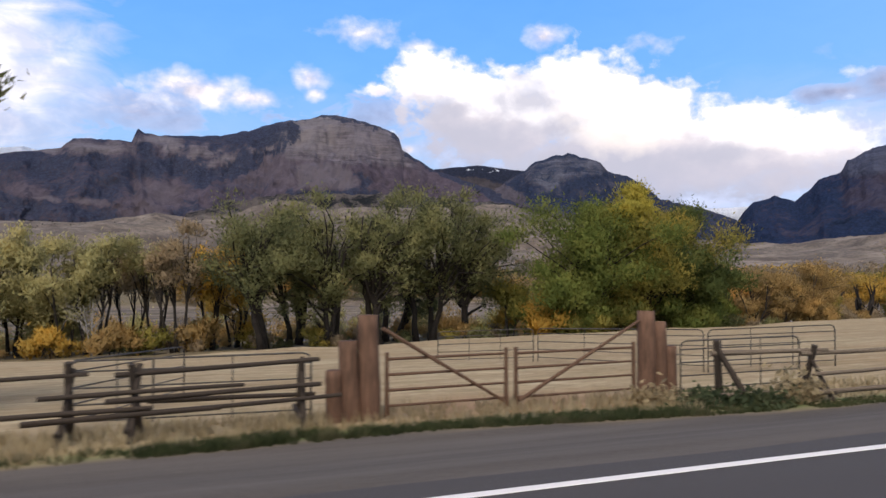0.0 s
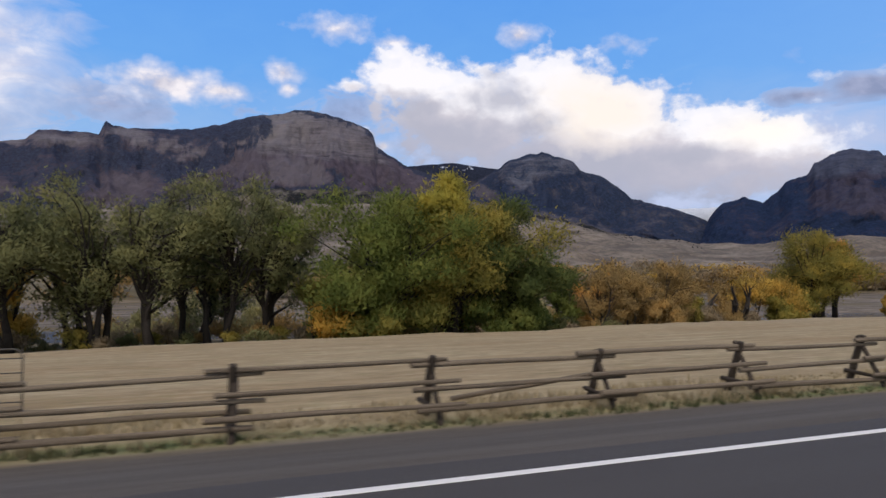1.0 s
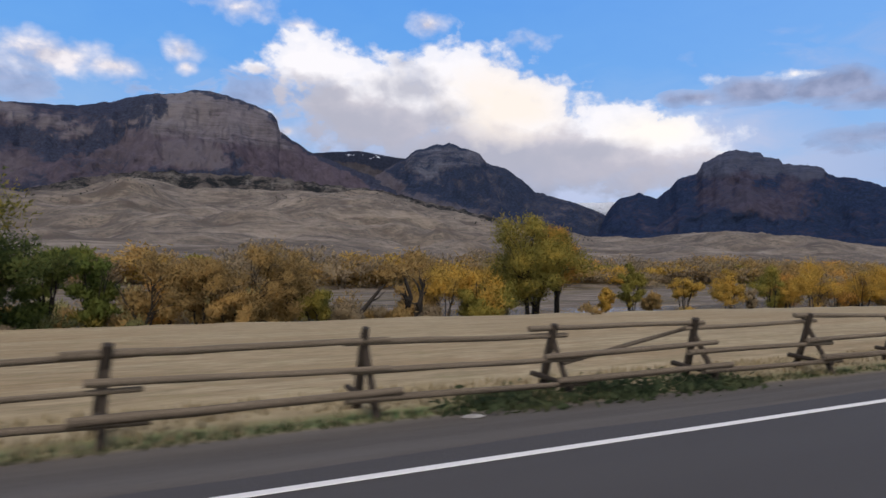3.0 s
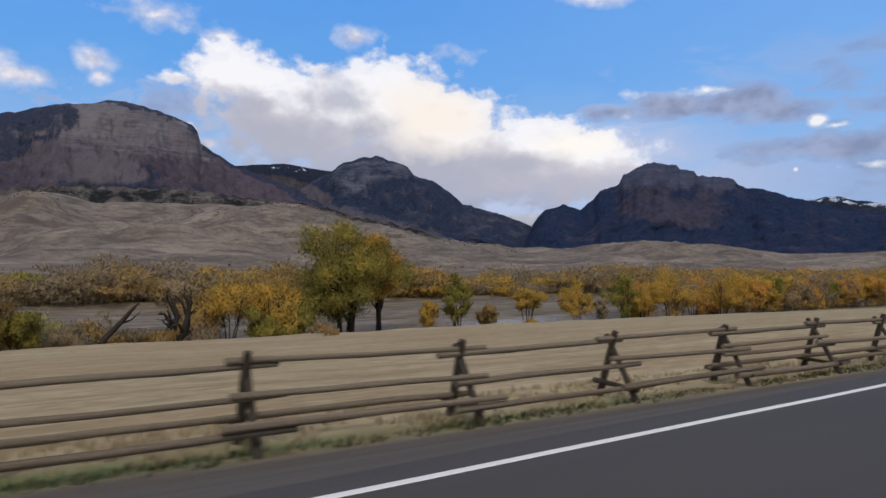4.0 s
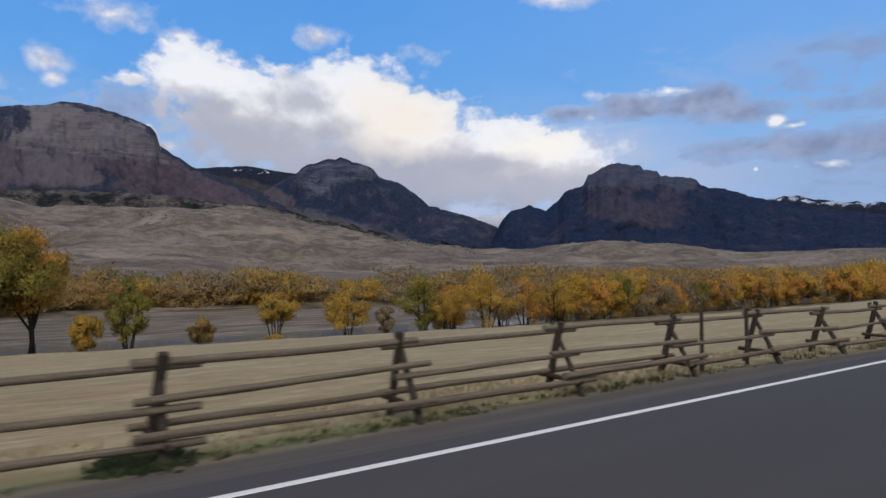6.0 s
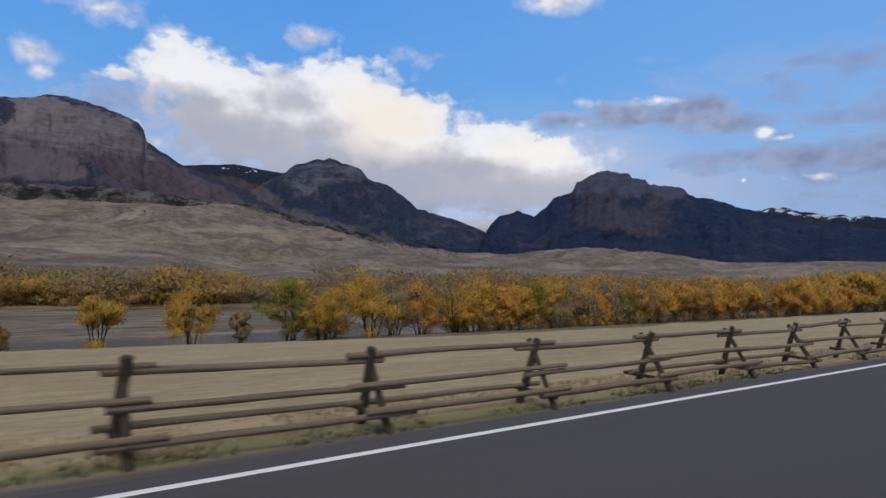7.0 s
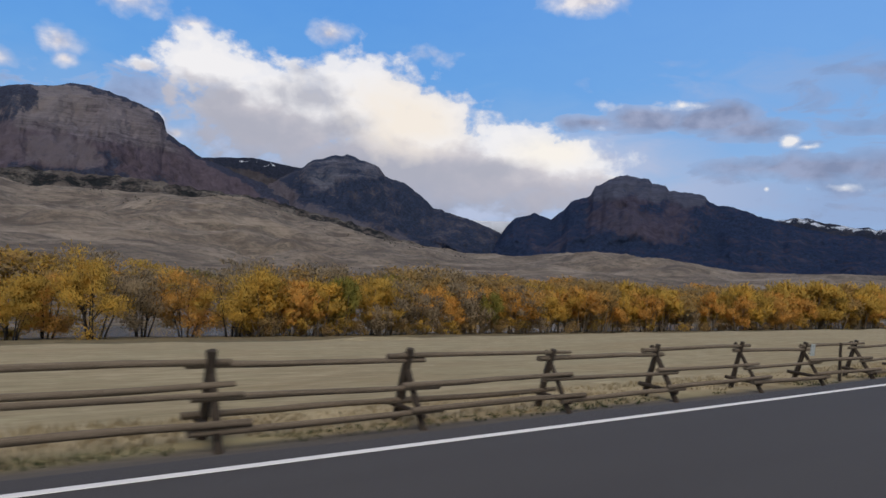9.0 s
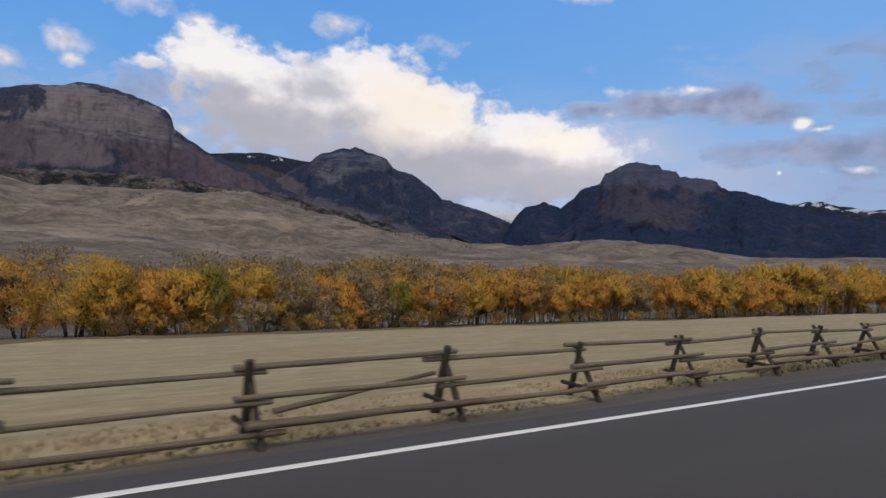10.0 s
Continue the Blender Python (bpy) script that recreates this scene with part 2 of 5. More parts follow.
def wood_material(name, dark, light, scale=1.0, rough=0.85, upright=False):
    m, t, b = material(name, rough)
    n = Nodes(t)
    p = n.local()
    r = t.nodes.new("ShaderNodeObjectInfo").outputs["Random"]
    at = n.vec("ADD", p, n.math("MULTIPLY", r, 37.0))
    grain = n.noise(n.mapped(at, (9 * scale, 9 * scale, 0.6 * scale) if upright else (0.6 * scale, 9 * scale, 9 * scale)), 4, 5, 0.65)
    blot = n.noise(at, 1.7 * scale, 3)
    c = n.mix(n.ramp(grain, (0.35, 0), (0.65, 1)), dark, light)
    c = n.mix(n.ramp(blot, (0.45, 0), (0.7, 0.6)), c, tuple(0.55 * q for q in dark))
    c = n.mix(n.math("MULTIPLY", r, 0.45), c, tuple(0.75 * q for q in light))
    n.link(c, b.inputs["Base Color"])
    n.bump(grain, 0.6, 0.015, b)
    return m


def leaf_material(name, colours, broad_scale=0.35):
    """Leaves in a few colours: broad drifts through the crown, and every leaf a little its own."""
    m = bpy.data.materials.new(name)
    m.use_nodes = True
    t = m.node_tree
    t.nodes.clear()
    n = Nodes(t)
    geo = t.nodes.new("ShaderNodeNewGeometry")
    info = t.nodes.new("ShaderNodeObjectInfo")
    at = n.vec("ADD", n.local(), n.math("MULTIPLY", info.outputs["Random"], 60.0))
    drift = n.noise(at, broad_scale, 2)
    mixf = n.math("ADD", n.math("MULTIPLY", n.math("SUBTRACT", drift, 0.5), 1.6), n.math("MULTIPLY_ADD", geo.outputs["Random Per Island"], 0.14, 0.43))
    k = len(colours) - 1
    c = n.ramp(mixf, *[(0.12 + 0.76 * q / k, colours[q]) for q in range(k + 1)])
    c = n.mix(n.math("MULTIPLY", info.outputs["Random"], 0.3), c, colours[0])
    d, s, x, o = (t.nodes.new("ShaderNode" + q) for q in ("BsdfDiffuse", "BsdfTranslucent", "MixShader", "OutputMaterial"))
    x.inputs[0].default_value = 0.5
    n.link(c, d.inputs[0])
    n.link(c, s.inputs[0])
    n.link(d.outputs[0], x.inputs[1])
    n.link(s.outputs[0], x.inputs[2])
    n.link(x.outputs[0], o.inputs[0])
    return m


def rock_material(name, rock, pale, talus, forest, strata=0.016, snow=0.0):
    """Far mountainside: bedded cliffs on steep faces, scree below, conifers on the gentler slopes and in the gullies."""
    m, t, b = material(name, 1.0)
    n = Nodes(t)
    b.inputs["Specular IOR Level"].default_value = 0.0
    p = n.place()
    bed = n.noise(n.mapped(p, (0.0012, 0.0012, strata)), 4.0, 5, 0.7, 0.25)
    flute = n.noise(n.mapped(p, (0.014, 0.014, 0.016)), 1.0, 5, 0.7)
    fine_bed = n.noise(n.mapped(p, (0.004, 0.004, 0.036)), 1.6, 5, 0.72, 0.3)
    mottle = n.noise(p, 0.011, 7, 0.68, 0.4)
    runs = n.noise(n.mapped(p, (0.03, 0.03, 0.006)), 1.0, 5, 0.65, 0.5)
    beds = n.math("ADD", n.math("MULTIPLY", fine_bed, 0.24), n.math("ADD", n.math("MULTIPLY", bed, 0.32), n.math("ADD", n.math("MULTIPLY", mottle, 0.28), n.math("MULTIPLY", runs, 0.16))))
    c = n.mix(n.ramp(beds, (0.4, 0), (0.59, 1)), tuple(0.72 * q for q in rock), tuple(1.12 * q for q in pale))
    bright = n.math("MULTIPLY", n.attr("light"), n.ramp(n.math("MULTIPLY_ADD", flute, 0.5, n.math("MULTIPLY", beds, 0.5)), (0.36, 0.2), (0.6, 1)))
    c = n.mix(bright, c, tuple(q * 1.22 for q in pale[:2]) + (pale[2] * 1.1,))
    c = n.mix(n.ramp(flute, (0.5, 0), (0.7, 0.22)), c, tuple(0.55 * q for q in rock))
    steep = n.attr("cliff")
    scree = n.mix(n.ramp(n.math("ADD", n.math("MULTIPLY", mottle, 0.55), n.math("MULTIPLY", runs, 0.45)), (0.37, 0), (0.64, 1)), tuple(0.66 * q for q in talus), tuple(1.36 * q for q in talus))
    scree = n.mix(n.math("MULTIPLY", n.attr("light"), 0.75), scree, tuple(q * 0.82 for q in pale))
    c = n.mix(steep, scree, c)
    dots = n.noise(p, 0.06, 3, 0.8)
    wood = n.math("ADD", n.attr("forest"), n.math("MULTIPLY", n.math("SUBTRACT", n.noise(p, 0.009, 6, 0.72), 0.5), 2.1))
    wood = n.math("ADD", wood, n.math("MULTIPLY", n.math("SUBTRACT", dots, 0.5), 1.1))
    wood = n.math("ADD", wood, n.math("MULTIPLY", n.math("SUBTRACT", runs, 0.5), 0.9))
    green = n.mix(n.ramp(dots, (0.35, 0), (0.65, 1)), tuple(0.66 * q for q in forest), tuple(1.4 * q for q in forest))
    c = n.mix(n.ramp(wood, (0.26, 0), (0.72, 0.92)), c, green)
    if snow:
        s = n.math("ADD", n.attr("light"), n.math("MULTIPLY", n.math("SUBTRACT", n.noise(p, 0.016, 5, 0.65), 0.5), 1.3))
        c = n.mix(n.ramp(s, (0.6, 0), (0.72, 1)), c, (0.86, 0.87, 0.9))
    n.link(c, b.inputs["Base Color"])
    n.bump(n.math("ADD", n.math("MULTIPLY", n.math("MULTIPLY", n.math("ADD", bed, fine_bed), steep), 5), n.math("MULTIPLY", n.noise(p, 0.012, 7, 0.72), 26)), 0.9, 3.0, b)
    return m


EARTH = ground_material()
ASPHALT, PAINT = asphalt_material(), paint_material()
RAIL_WOOD = wood_material("weathered_rail", (0.055, 0.039, 0.027), (0.33, 0.255, 0.178))
POST_WOOD = wood_material("weathered_post", (0.026, 0.019, 0.014), (0.088, 0.065, 0.047))
TIMBER = wood_material("rusty_timber", (0.07, 0.04, 0.026), (0.23, 0.128, 0.08), 0.8, 0.9, True)
GATE_STEEL = wood_material("rusted_steel", (0.10, 0.052, 0.03), (0.2, 0.115, 0.07), 2.0, 0.7)
PALE_STEEL = wood_material("grey_steel", (0.05, 0.043, 0.036), (0.11, 0.095, 0.08), 2.0, 0.55)
BARK = wood_material("bark", (0.02, 0.016, 0.013), (0.06, 0.048, 0.038), 0.5, 0.95)
GREY_BARK = wood_material("grey_tan_bark", (0.16, 0.118, 0.08), (0.35, 0.265, 0.172), 0.5, 0.95)
PALE_BARK = wood_material("bleached_wood", (0.25, 0.22, 0.19), (0.45, 0.41, 0.36), 0.5, 0.9)
SIGN_WHITE, _t, _b = material("sign_white", 0.5)
_b.inputs["Base Color"].default_value = (0.62, 0.6, 0.57, 1)
SIGN_GREY, _t, _b = material("sign_grey", 0.5)
_b.inputs["Base Color"].default_value = (0.4, 0.42, 0.4, 1)
GRASS_STRAW = leaf_material("straw_grass", [(0.32, 0.245, 0.135), (0.48, 0.38, 0.22), (0.6, 0.5, 0.31)], 1.2)
GRASS_GREEN = leaf_material("green_grass", [(0.055, 0.068, 0.03), (0.1, 0.115, 0.05), (0.22, 0.195, 0.1)], 1.2)
SAGE = leaf_material("sage_leaves", [(0.05, 0.07, 0.035), (0.1, 0.12, 0.06), (0.15, 0.15, 0.07)], 1.0)
LEAF_DARK = leaf_material("leaves_dark_olive", [(0.15, 0.16, 0.078), (0.235, 0.235, 0.1), (0.35, 0.315, 0.13)])
LEAF_GREEN = leaf_material("leaves_green", [(0.115, 0.15, 0.042), (0.205, 0.235, 0.06), (0.33, 0.315, 0.08)])
LEAF_DEEP = leaf_material("leaves_deep_green", [(0.075, 0.1, 0.038), (0.135, 0.162, 0.052), (0.23, 0.235, 0.07)])
LEAF_LIME = leaf_material("leaves_turning", [(0.22, 0.215, 0.06), (0.36, 0.305, 0.075), (0.52, 0.38, 0.085)])
LEAF_OLIVE = leaf_material("leaves_olive", [(0.2, 0.19, 0.055), (0.34, 0.28, 0.07), (0.54, 0.385, 0.08)])
LEAF_PALE = leaf_material("leaves_pale_olive", [(0.34, 0.32, 0.145), (0.5, 0.44, 0.195), (0.64, 0.53, 0.23)])
LEAF_YELLOW = leaf_material("leaves_yellow_green", [(0.3, 0.28, 0.065), (0.46, 0.39, 0.075), (0.62, 0.47, 0.08)])
LEAF_GOLD = leaf_material("leaves_gold", [(0.44, 0.315, 0.09), (0.66, 0.42, 0.092), (0.82, 0.49, 0.09)])
LEAF_ORANGE = leaf_material("leaves_orange", [(0.48, 0.3, 0.105), (0.72, 0.395, 0.1), (0.84, 0.435, 0.1)])
LEAF_BROWN = leaf_material("leaves_russet", [(0.3, 0.215, 0.1), (0.48, 0.32, 0.125), (0.62, 0.39, 0.135)])
LEAF_TAN = leaf_material("bare_twigs", [(0.27, 0.212, 0.14), (0.39, 0.298, 0.185), (0.5, 0.37, 0.2)])


# ---- mesh helpers ----
def mesh_object(name, verts, faces, mat, parent=None, label="", attrs=None, smooth_shade=False, normals=None):
    me = bpy.data.meshes.new(name)
    me.from_pydata(np.asarray(verts).tolist(), [], np.asarray(faces).tolist() if not isinstance(faces, list) else faces)
    me.materials.append(mat)
    for key, values in (attrs or {}).items():
        me.attributes.new(key, "FLOAT", "POINT").data.foreach_set("value", np.asarray(values, np.float32).ravel())
    if smooth_shade:
        me.polygons.foreach_set("use_smooth", [True] * len(me.polygons))
    if normals is not None:
        me.normals_split_custom_set_from_vertices(normals.tolist())
    ob = new(name, me)
    if parent is not None:
        ob.parent = parent
    if label:
        tagged(ob, label=label)
    return ob


def empty(name, m=None):
    ob = new(name)
    ob.empty_display_size = 0.2
    if m is not None:
        ob.matrix_basis = m
    return ob


def grid_faces(rows, cols):
    i = np.arange(rows - 1)[:, None] * cols + np.arange(cols - 1)[None, :]
    return np.stack([i, i + 1, i + cols + 1, i + cols], -1).reshape(-1, 4)


class Shape:
    """Collects tubes, leaves and boxes for one mesh."""

    def __init__(self):
        self.v, self.f = [], []

    def tube(self, pts, radii, sides=6, caps=True, root=None):
        pts = [Vector(p) for p in pts]
        base = len(self.v)
        if root is not None:
            self.f.append((root, base, base + 1))
        for k, p in enumerate(pts):
            d = (pts[min(k + 1, len(pts) - 1)] - pts[max(k - 1, 0)]).normalized()
            a = d.orthogonal().normalized() if k == 0 else (a - d * a.dot(d)).normalized()
            b = d.cross(a)
            for s in range(sides):
                w = 2 * math.pi * s / sides
                self.v.append(tuple(p + (a * math.cos(w) + b * math.sin(w)) * radii[k]))
        for k in range(len(pts) - 1):
            for s in range(sides):
                q = base + k * sides
                self.f.append((q + s, q + (s + 1) % sides, q + sides + (s + 1) % sides, q + sides + s))
        if caps:
            self.f.append(tuple(base + s for s in reversed(range(sides))))
            self.f.append(tuple(base + (len(pts) - 1) * sides + s for s in range(sides)))
        return base

    def box(self, x0, y0, z0, x1, y1, z1, bevel=0.0):
        bm = bmesh.new()
        bmesh.ops.create_cube(bm, size=1, matrix=Matrix.Translation(((x0 + x1) / 2, (y0 + y1) / 2, (z0 + z1) / 2)) @ Matrix.Diagonal((x1 - x0, y1 - y0, z1 - z0, 1)))
        if bevel:
            bmesh.ops.bevel(bm, geom=bm.edges[:], offset=bevel, segments=2, affect="EDGES")
        base = len(self.v)
        bm.verts.index_update()
        self.v += [tuple(v.co) for v in bm.verts]
        self.f += [tuple(base + v.index for v in f.verts) for f in bm.faces]
        bm.free()

    def make(self, name, mat, parent=None, label="", smooth_shade=False):
        return mesh_object(name, self.v, self.f, mat, parent, label, None, smooth_shade)


def leaf_mesh(centres, size, rng, stretch=1.5, outward=None):
    """Small kite-shaped leaf sprays at the given centres; where outward is given they face roughly that way, as leaves turn to the light."""
    n = len(centres)
    face = rng.normal(size=(n, 3))
    if outward is not None:
        face = outward / np.maximum(np.linalg.norm(outward, axis=1)[:, None], 1e-6) * 1.5 + face * 0.75
    face /= np.linalg.norm(face, axis=1)[:, None]
    a = np.cross(face, rng.normal(size=(n, 3)))
    a /= np.linalg.norm(a, axis=1)[:, None]
    b = np.cross(face, a)
    s = size * rng.uniform(0.6, 1.3, n)[:, None]
    v = np.stack([centres - a * s * stretch * 0.5, centres + b * s * 0.5, centres + a * s * stretch * 0.5, centres - b * s * 0.5], 1).reshape(-1, 3)
    return v, np.arange(4 * n).reshape(n, 4)


def spray_mesh(centres, size, rng, outward, rise=0.4):
    """Slender leafy twigs that reach up and outward; their shading normals lean outward from the clump, as a leafy surface catches the light."""
    n = len(centres)
    out = outward / np.maximum(np.linalg.norm(outward, axis=1)[:, None], 1e-6)
    a = out * 0.45 + np.array([0, 0, rise]) + rng.normal(size=(n, 3)) * 0.5
    a /= np.linalg.norm(a, axis=1)[:, None]
    b = np.cross(out + rng.normal(size=(n, 3)) * 0.45, a)
    b /= np.maximum(np.linalg.norm(b, axis=1)[:, None], 1e-6)
    s = size * rng.uniform(0.6, 1.35, n)[:, None]
    v = np.stack([centres + a * s * 1.1, centres - a * s * 0.75 + b * s * 0.38, centres - a * s * 0.75 - b * s * 0.38], 1).reshape(-1, 3)
    nor = out + 0.2 * rng.normal(size=(n, 3))
    nor /= np.linalg.norm(nor, axis=1)[:, None]
    return v, np.arange(3 * n).reshape(n, 3), np.repeat(nor, 3, 0)


# ---- ground, road, river ----
def build_ground():
    near = np.concatenate([np.linspace(-9, 5.0, 15), np.arange(5.25, 14, 0.25), np.linspace(14, 75, 90)[1:], np.linspace(75, 220, 110)[1:]])
    far = 220 * (5200 / 220) ** np.linspace(0, 1, 190)[1:]
    back = -9 * (3500 / 9) ** np.linspace(0, 1, 40)[::-1][:-1]
    y = np.concatenate([back, near, far])
    u = np.linspace(-1, 1, 420)
    half = 520 + np.minimum(np.abs(y) * 3.0, 5200)
    gx = CX + 130 + half[:, None] * u[None, :]
    gx = np.where(np.abs(y)[:, None] > 400, CX + 900 * smooth(400, 2500, np.abs(y))[:, None] + half[:, None] * u[None, :] * 0.98, gx)
    gy = np.repeat(y[:, None], len(u), 1)
    gz = ground_z(gx, gy)
    yf = fence_y(gx)
    ye = np.interp(gx, EDGE_X, EDGE_Y)
    wob = 0.25 * fbm(gx / 2.5, gy * 0, 3, 77)
    lip = rim(gx) + 1.15
    gravel = smooth(-0.3, 0.3, gy - 4.9) * (1 - smooth(-1.35, -0.95, gy - yf + wob - lip))
    verge = smooth(-1.4, -1.0, gy - yf - lip) * (1 - smooth(0.6, 3.0, gy - yf + 2 * wob)) + (gy < -4)
    green = smooth(-1.5, -1.1, gy - yf + wob - lip) * (1 - smooth(-0.8, -0.3, gy - yf + wob - lip)) * np.clip(0.5 + 0.3 * span(gx, 16, 70, 8) + 0.6 * smooth(14, 6, gx) * smooth(-4, 0, gx) - 0.4 * smooth(0, -4, gx) + 0.25 * span(gx, 50, 145, 12) - 0.35 * smooth(150, 200, gx) + 0.9 * fbm(gx / 7, gx * 0, 2, 88), 0, 1)
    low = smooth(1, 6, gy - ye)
    bar = smooth(104, 110, gy) * (1 - smooth(198, 206, gy))
    hill = smooth(330, 700, gy)
    verts = np.stack([gx, gy, gz], -1).reshape(-1, 3)
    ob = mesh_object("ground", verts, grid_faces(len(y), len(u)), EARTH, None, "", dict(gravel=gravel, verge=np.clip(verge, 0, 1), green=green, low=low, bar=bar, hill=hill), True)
    return tagged(ob, "straw-coloured hay field, gravel river flats and dry grassy hills", "ground", kind="structure")


def build_road():
    """Asphalt slab with a crumbled outer edge, lane paint on it."""
    xs = np.arange(-420, 1500, 1.5)
    edge = 5.42 + 0.1 * fbm(xs / 3, xs * 0, 3, 61)
    ys = [-4.6, -4.3, 0.0, 2.5, 4.7]
    cols = np.stack([np.full_like(xs, q) for q in ys] + [edge, edge + 0.12], 1)
    z = np.zeros_like(cols)
    z[:, -1], z[:, 0] = -0.16, -0.2
    z[:, -2] = -0.012
    verts = np.stack([np.repeat(xs[:, None], cols.shape[1], 1), cols, z], -1).reshape(-1, 3)
    road = mesh_object("road", verts, grid_faces(len(xs), cols.shape[1])[:, ::-1], ASPHALT)
    tagged(road, "smooth dark grey asphalt highway lane", "road", kind="structure")
    wob = 0.012 * fbm(xs / 2.0, xs * 0, 3, 62)
    v = np.stack([np.repeat(xs[:, None], 4, 1), 4.99 + np.array([[-0.045, -0.04, 0.04, 0.045]]) + wob[:, None], np.array([[0.0, 0.006, 0.006, -0.002]]) + 0 * xs[:, None]], -1).reshape(-1, 3)
    line = mesh_object("edge_line", v, grid_faces(len(xs), 4)[:, ::-1], PAINT)
    tagged(line, "white painted edge line along the asphalt", "road marking", kind="structure")


def build_water():
    m, t, b = material("river_water", 0.08)
    b.inputs["Base Color"].default_value = (0.10, 0.12, 0.14, 1)
    b.inputs["Specular IOR Level"].default_value = 0.5
    n = Nodes(t)
    n.bump(n.noise(n.mapped(n.place(), (0.6, 1.6, 1)), 1.6, 4), 0.25, 0.05, b)
    xs = np.arange(-500, 1600, 6.0)
    ys = np.arange(104, 137, 3.0)
    gx, gy = np.meshgrid(xs, ys)
    v = np.stack([gx, gy, np.full_like(gx, WATER)], -1).reshape(-1, 3)
    ob = mesh_object("water", v, grid_faces(len(ys), len(xs)), m)
    tagged(ob, "shallow grey-blue river between gravel banks", "river", kind="structure")


# ---- mountains ----
def build_mountain(name, label, az, el, dist, depth, mat, cliff_band, zones, seed, foot=-15.0, rough=1.0, step=0.09, rows=84, noise_el=0.1):
    """A range whose skyline follows the given angles, with ledges, scree and gullies running down to its foot."""
    a = np.arange(az[0], az[-1], step)
    e = np.interp(a, az, el) + noise_el * fbm(a * 1.9, a * 0, 5, seed) * smooth(az[0], az[0] + 1.5, a)
    crest = np.tan(np.radians(e)) * dist
    s = np.linspace(0, 1, rows)[:, None]
    aa = np.repeat(a[None, :], rows, 0)
    km = depth / 1000.0
    sway = 0.6 * fbm(aa * 0.2, s * 2.4 * km + 0 * aa, 3, seed + 2)
    gull = fbm(aa * 0.17 + sway, s * 1.7 * km - 0.5 * sway, 5, seed + 3, True)
    small = fbm(aa * 0.75 + sway, s * 8 * km + sway, 4, seed + 5)
    # height share against distance share: scree, then stepped cliffs near the top, then a rounded cap
    c0, c1 = cliff_band
    lift = np.clip(c0 + 0.07 * fbm(aa * 0.5, 0 * aa, 4, seed + 7), 0.05, 0.95)
    ss = np.clip(s + 0.025 * small * smooth(0.05, 0.2, s) * (1 - smooth(0.8, 0.97, s)), 0, 1)
    prof = np.where(ss < 0.62, lift * (ss / 0.62) ** 1.2, lift + (c1 - lift) * smooth(0.62, 0.8, ss))
    prof = np.where(ss > 0.8, c1 + (1 - c1) * np.sin(np.clip((ss - 0.8) / 0.2, 0, 1) * math.pi / 2), prof)
    steps = np.round(prof * 16 + 0.8 * small) / 16
    prof = prof + 0.3 * (steps - prof) * smooth(0.5, 0.66, ss) * (1 - smooth(0.8, 0.9, ss))
    fade = smooth(0.0, 0.15, s) * (1 - smooth(0.88, 1.0, s))
    prof = np.minimum(prof + rough * 0.03 * (gull + small) * fade, 1 - 0.02 * (1 - s))
    r = dist - depth * (1 - s) - rough * depth * (0.13 * (gull + 0.2) + 0.035 * small) * fade * (1 - 0.8 * smooth(0.55, 0.72, s))
    low_el = np.degrees(math.atan2(foot, dist))
    z = r * np.tan(np.radians(low_el + (e[None, :] - low_el) * prof))
    back = np.linspace(0.15, 1, 5)[:, None]
    z = np.concatenate([z, crest[None, :] * (1 - 0.5 * back)])
    r = np.concatenate([r + 0 * aa, np.minimum(dist + 40 * back, 4890) + 0 * a[None, :]])
    n = z.shape[0]
    aa = np.repeat(np.radians(a)[None, :], n, 0)
    verts = np.stack([CX + r * np.sin(aa), r * np.cos(aa), z], -1).reshape(-1, 3)
    g = z.reshape(n, -1)
    share = np.concatenate([np.repeat(s, len(a), 1), np.ones((5, len(a)))])
    up = np.degrees(np.arctan2(g, r))
    up[rows - 1:] = e[None, :]
    deg = np.degrees(aa)
    wob_el = up + 0.5 * fbm(deg * 1.3, up * 2.0, 6, seed + 9)
    wob_az = deg + 1.2 * fbm(deg * 1.0 + 7, up * 1.6, 6, seed + 11)
    gg = np.concatenate([gull, np.zeros((5, len(a)))])
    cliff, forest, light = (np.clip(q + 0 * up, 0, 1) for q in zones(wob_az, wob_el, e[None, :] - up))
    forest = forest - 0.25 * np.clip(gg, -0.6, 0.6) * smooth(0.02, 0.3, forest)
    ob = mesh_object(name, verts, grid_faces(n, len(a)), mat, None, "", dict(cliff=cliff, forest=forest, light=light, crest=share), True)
    return tagged(ob, label, "mountain", kind="structure")


def over(a, up, line, soft=0.35):
    """1 above a line of (azimuth, height angle) pairs, 0 below it."""
    return smooth(-soft, soft, up - np.interp(a, [p[0] for p in line], [p[1] for p in line]))


def patch(a, up, a0, e0, w, h):
    return np.clip(1.4 - np.hypot((a - a0) / w, (up - e0) / h), 0, 1)


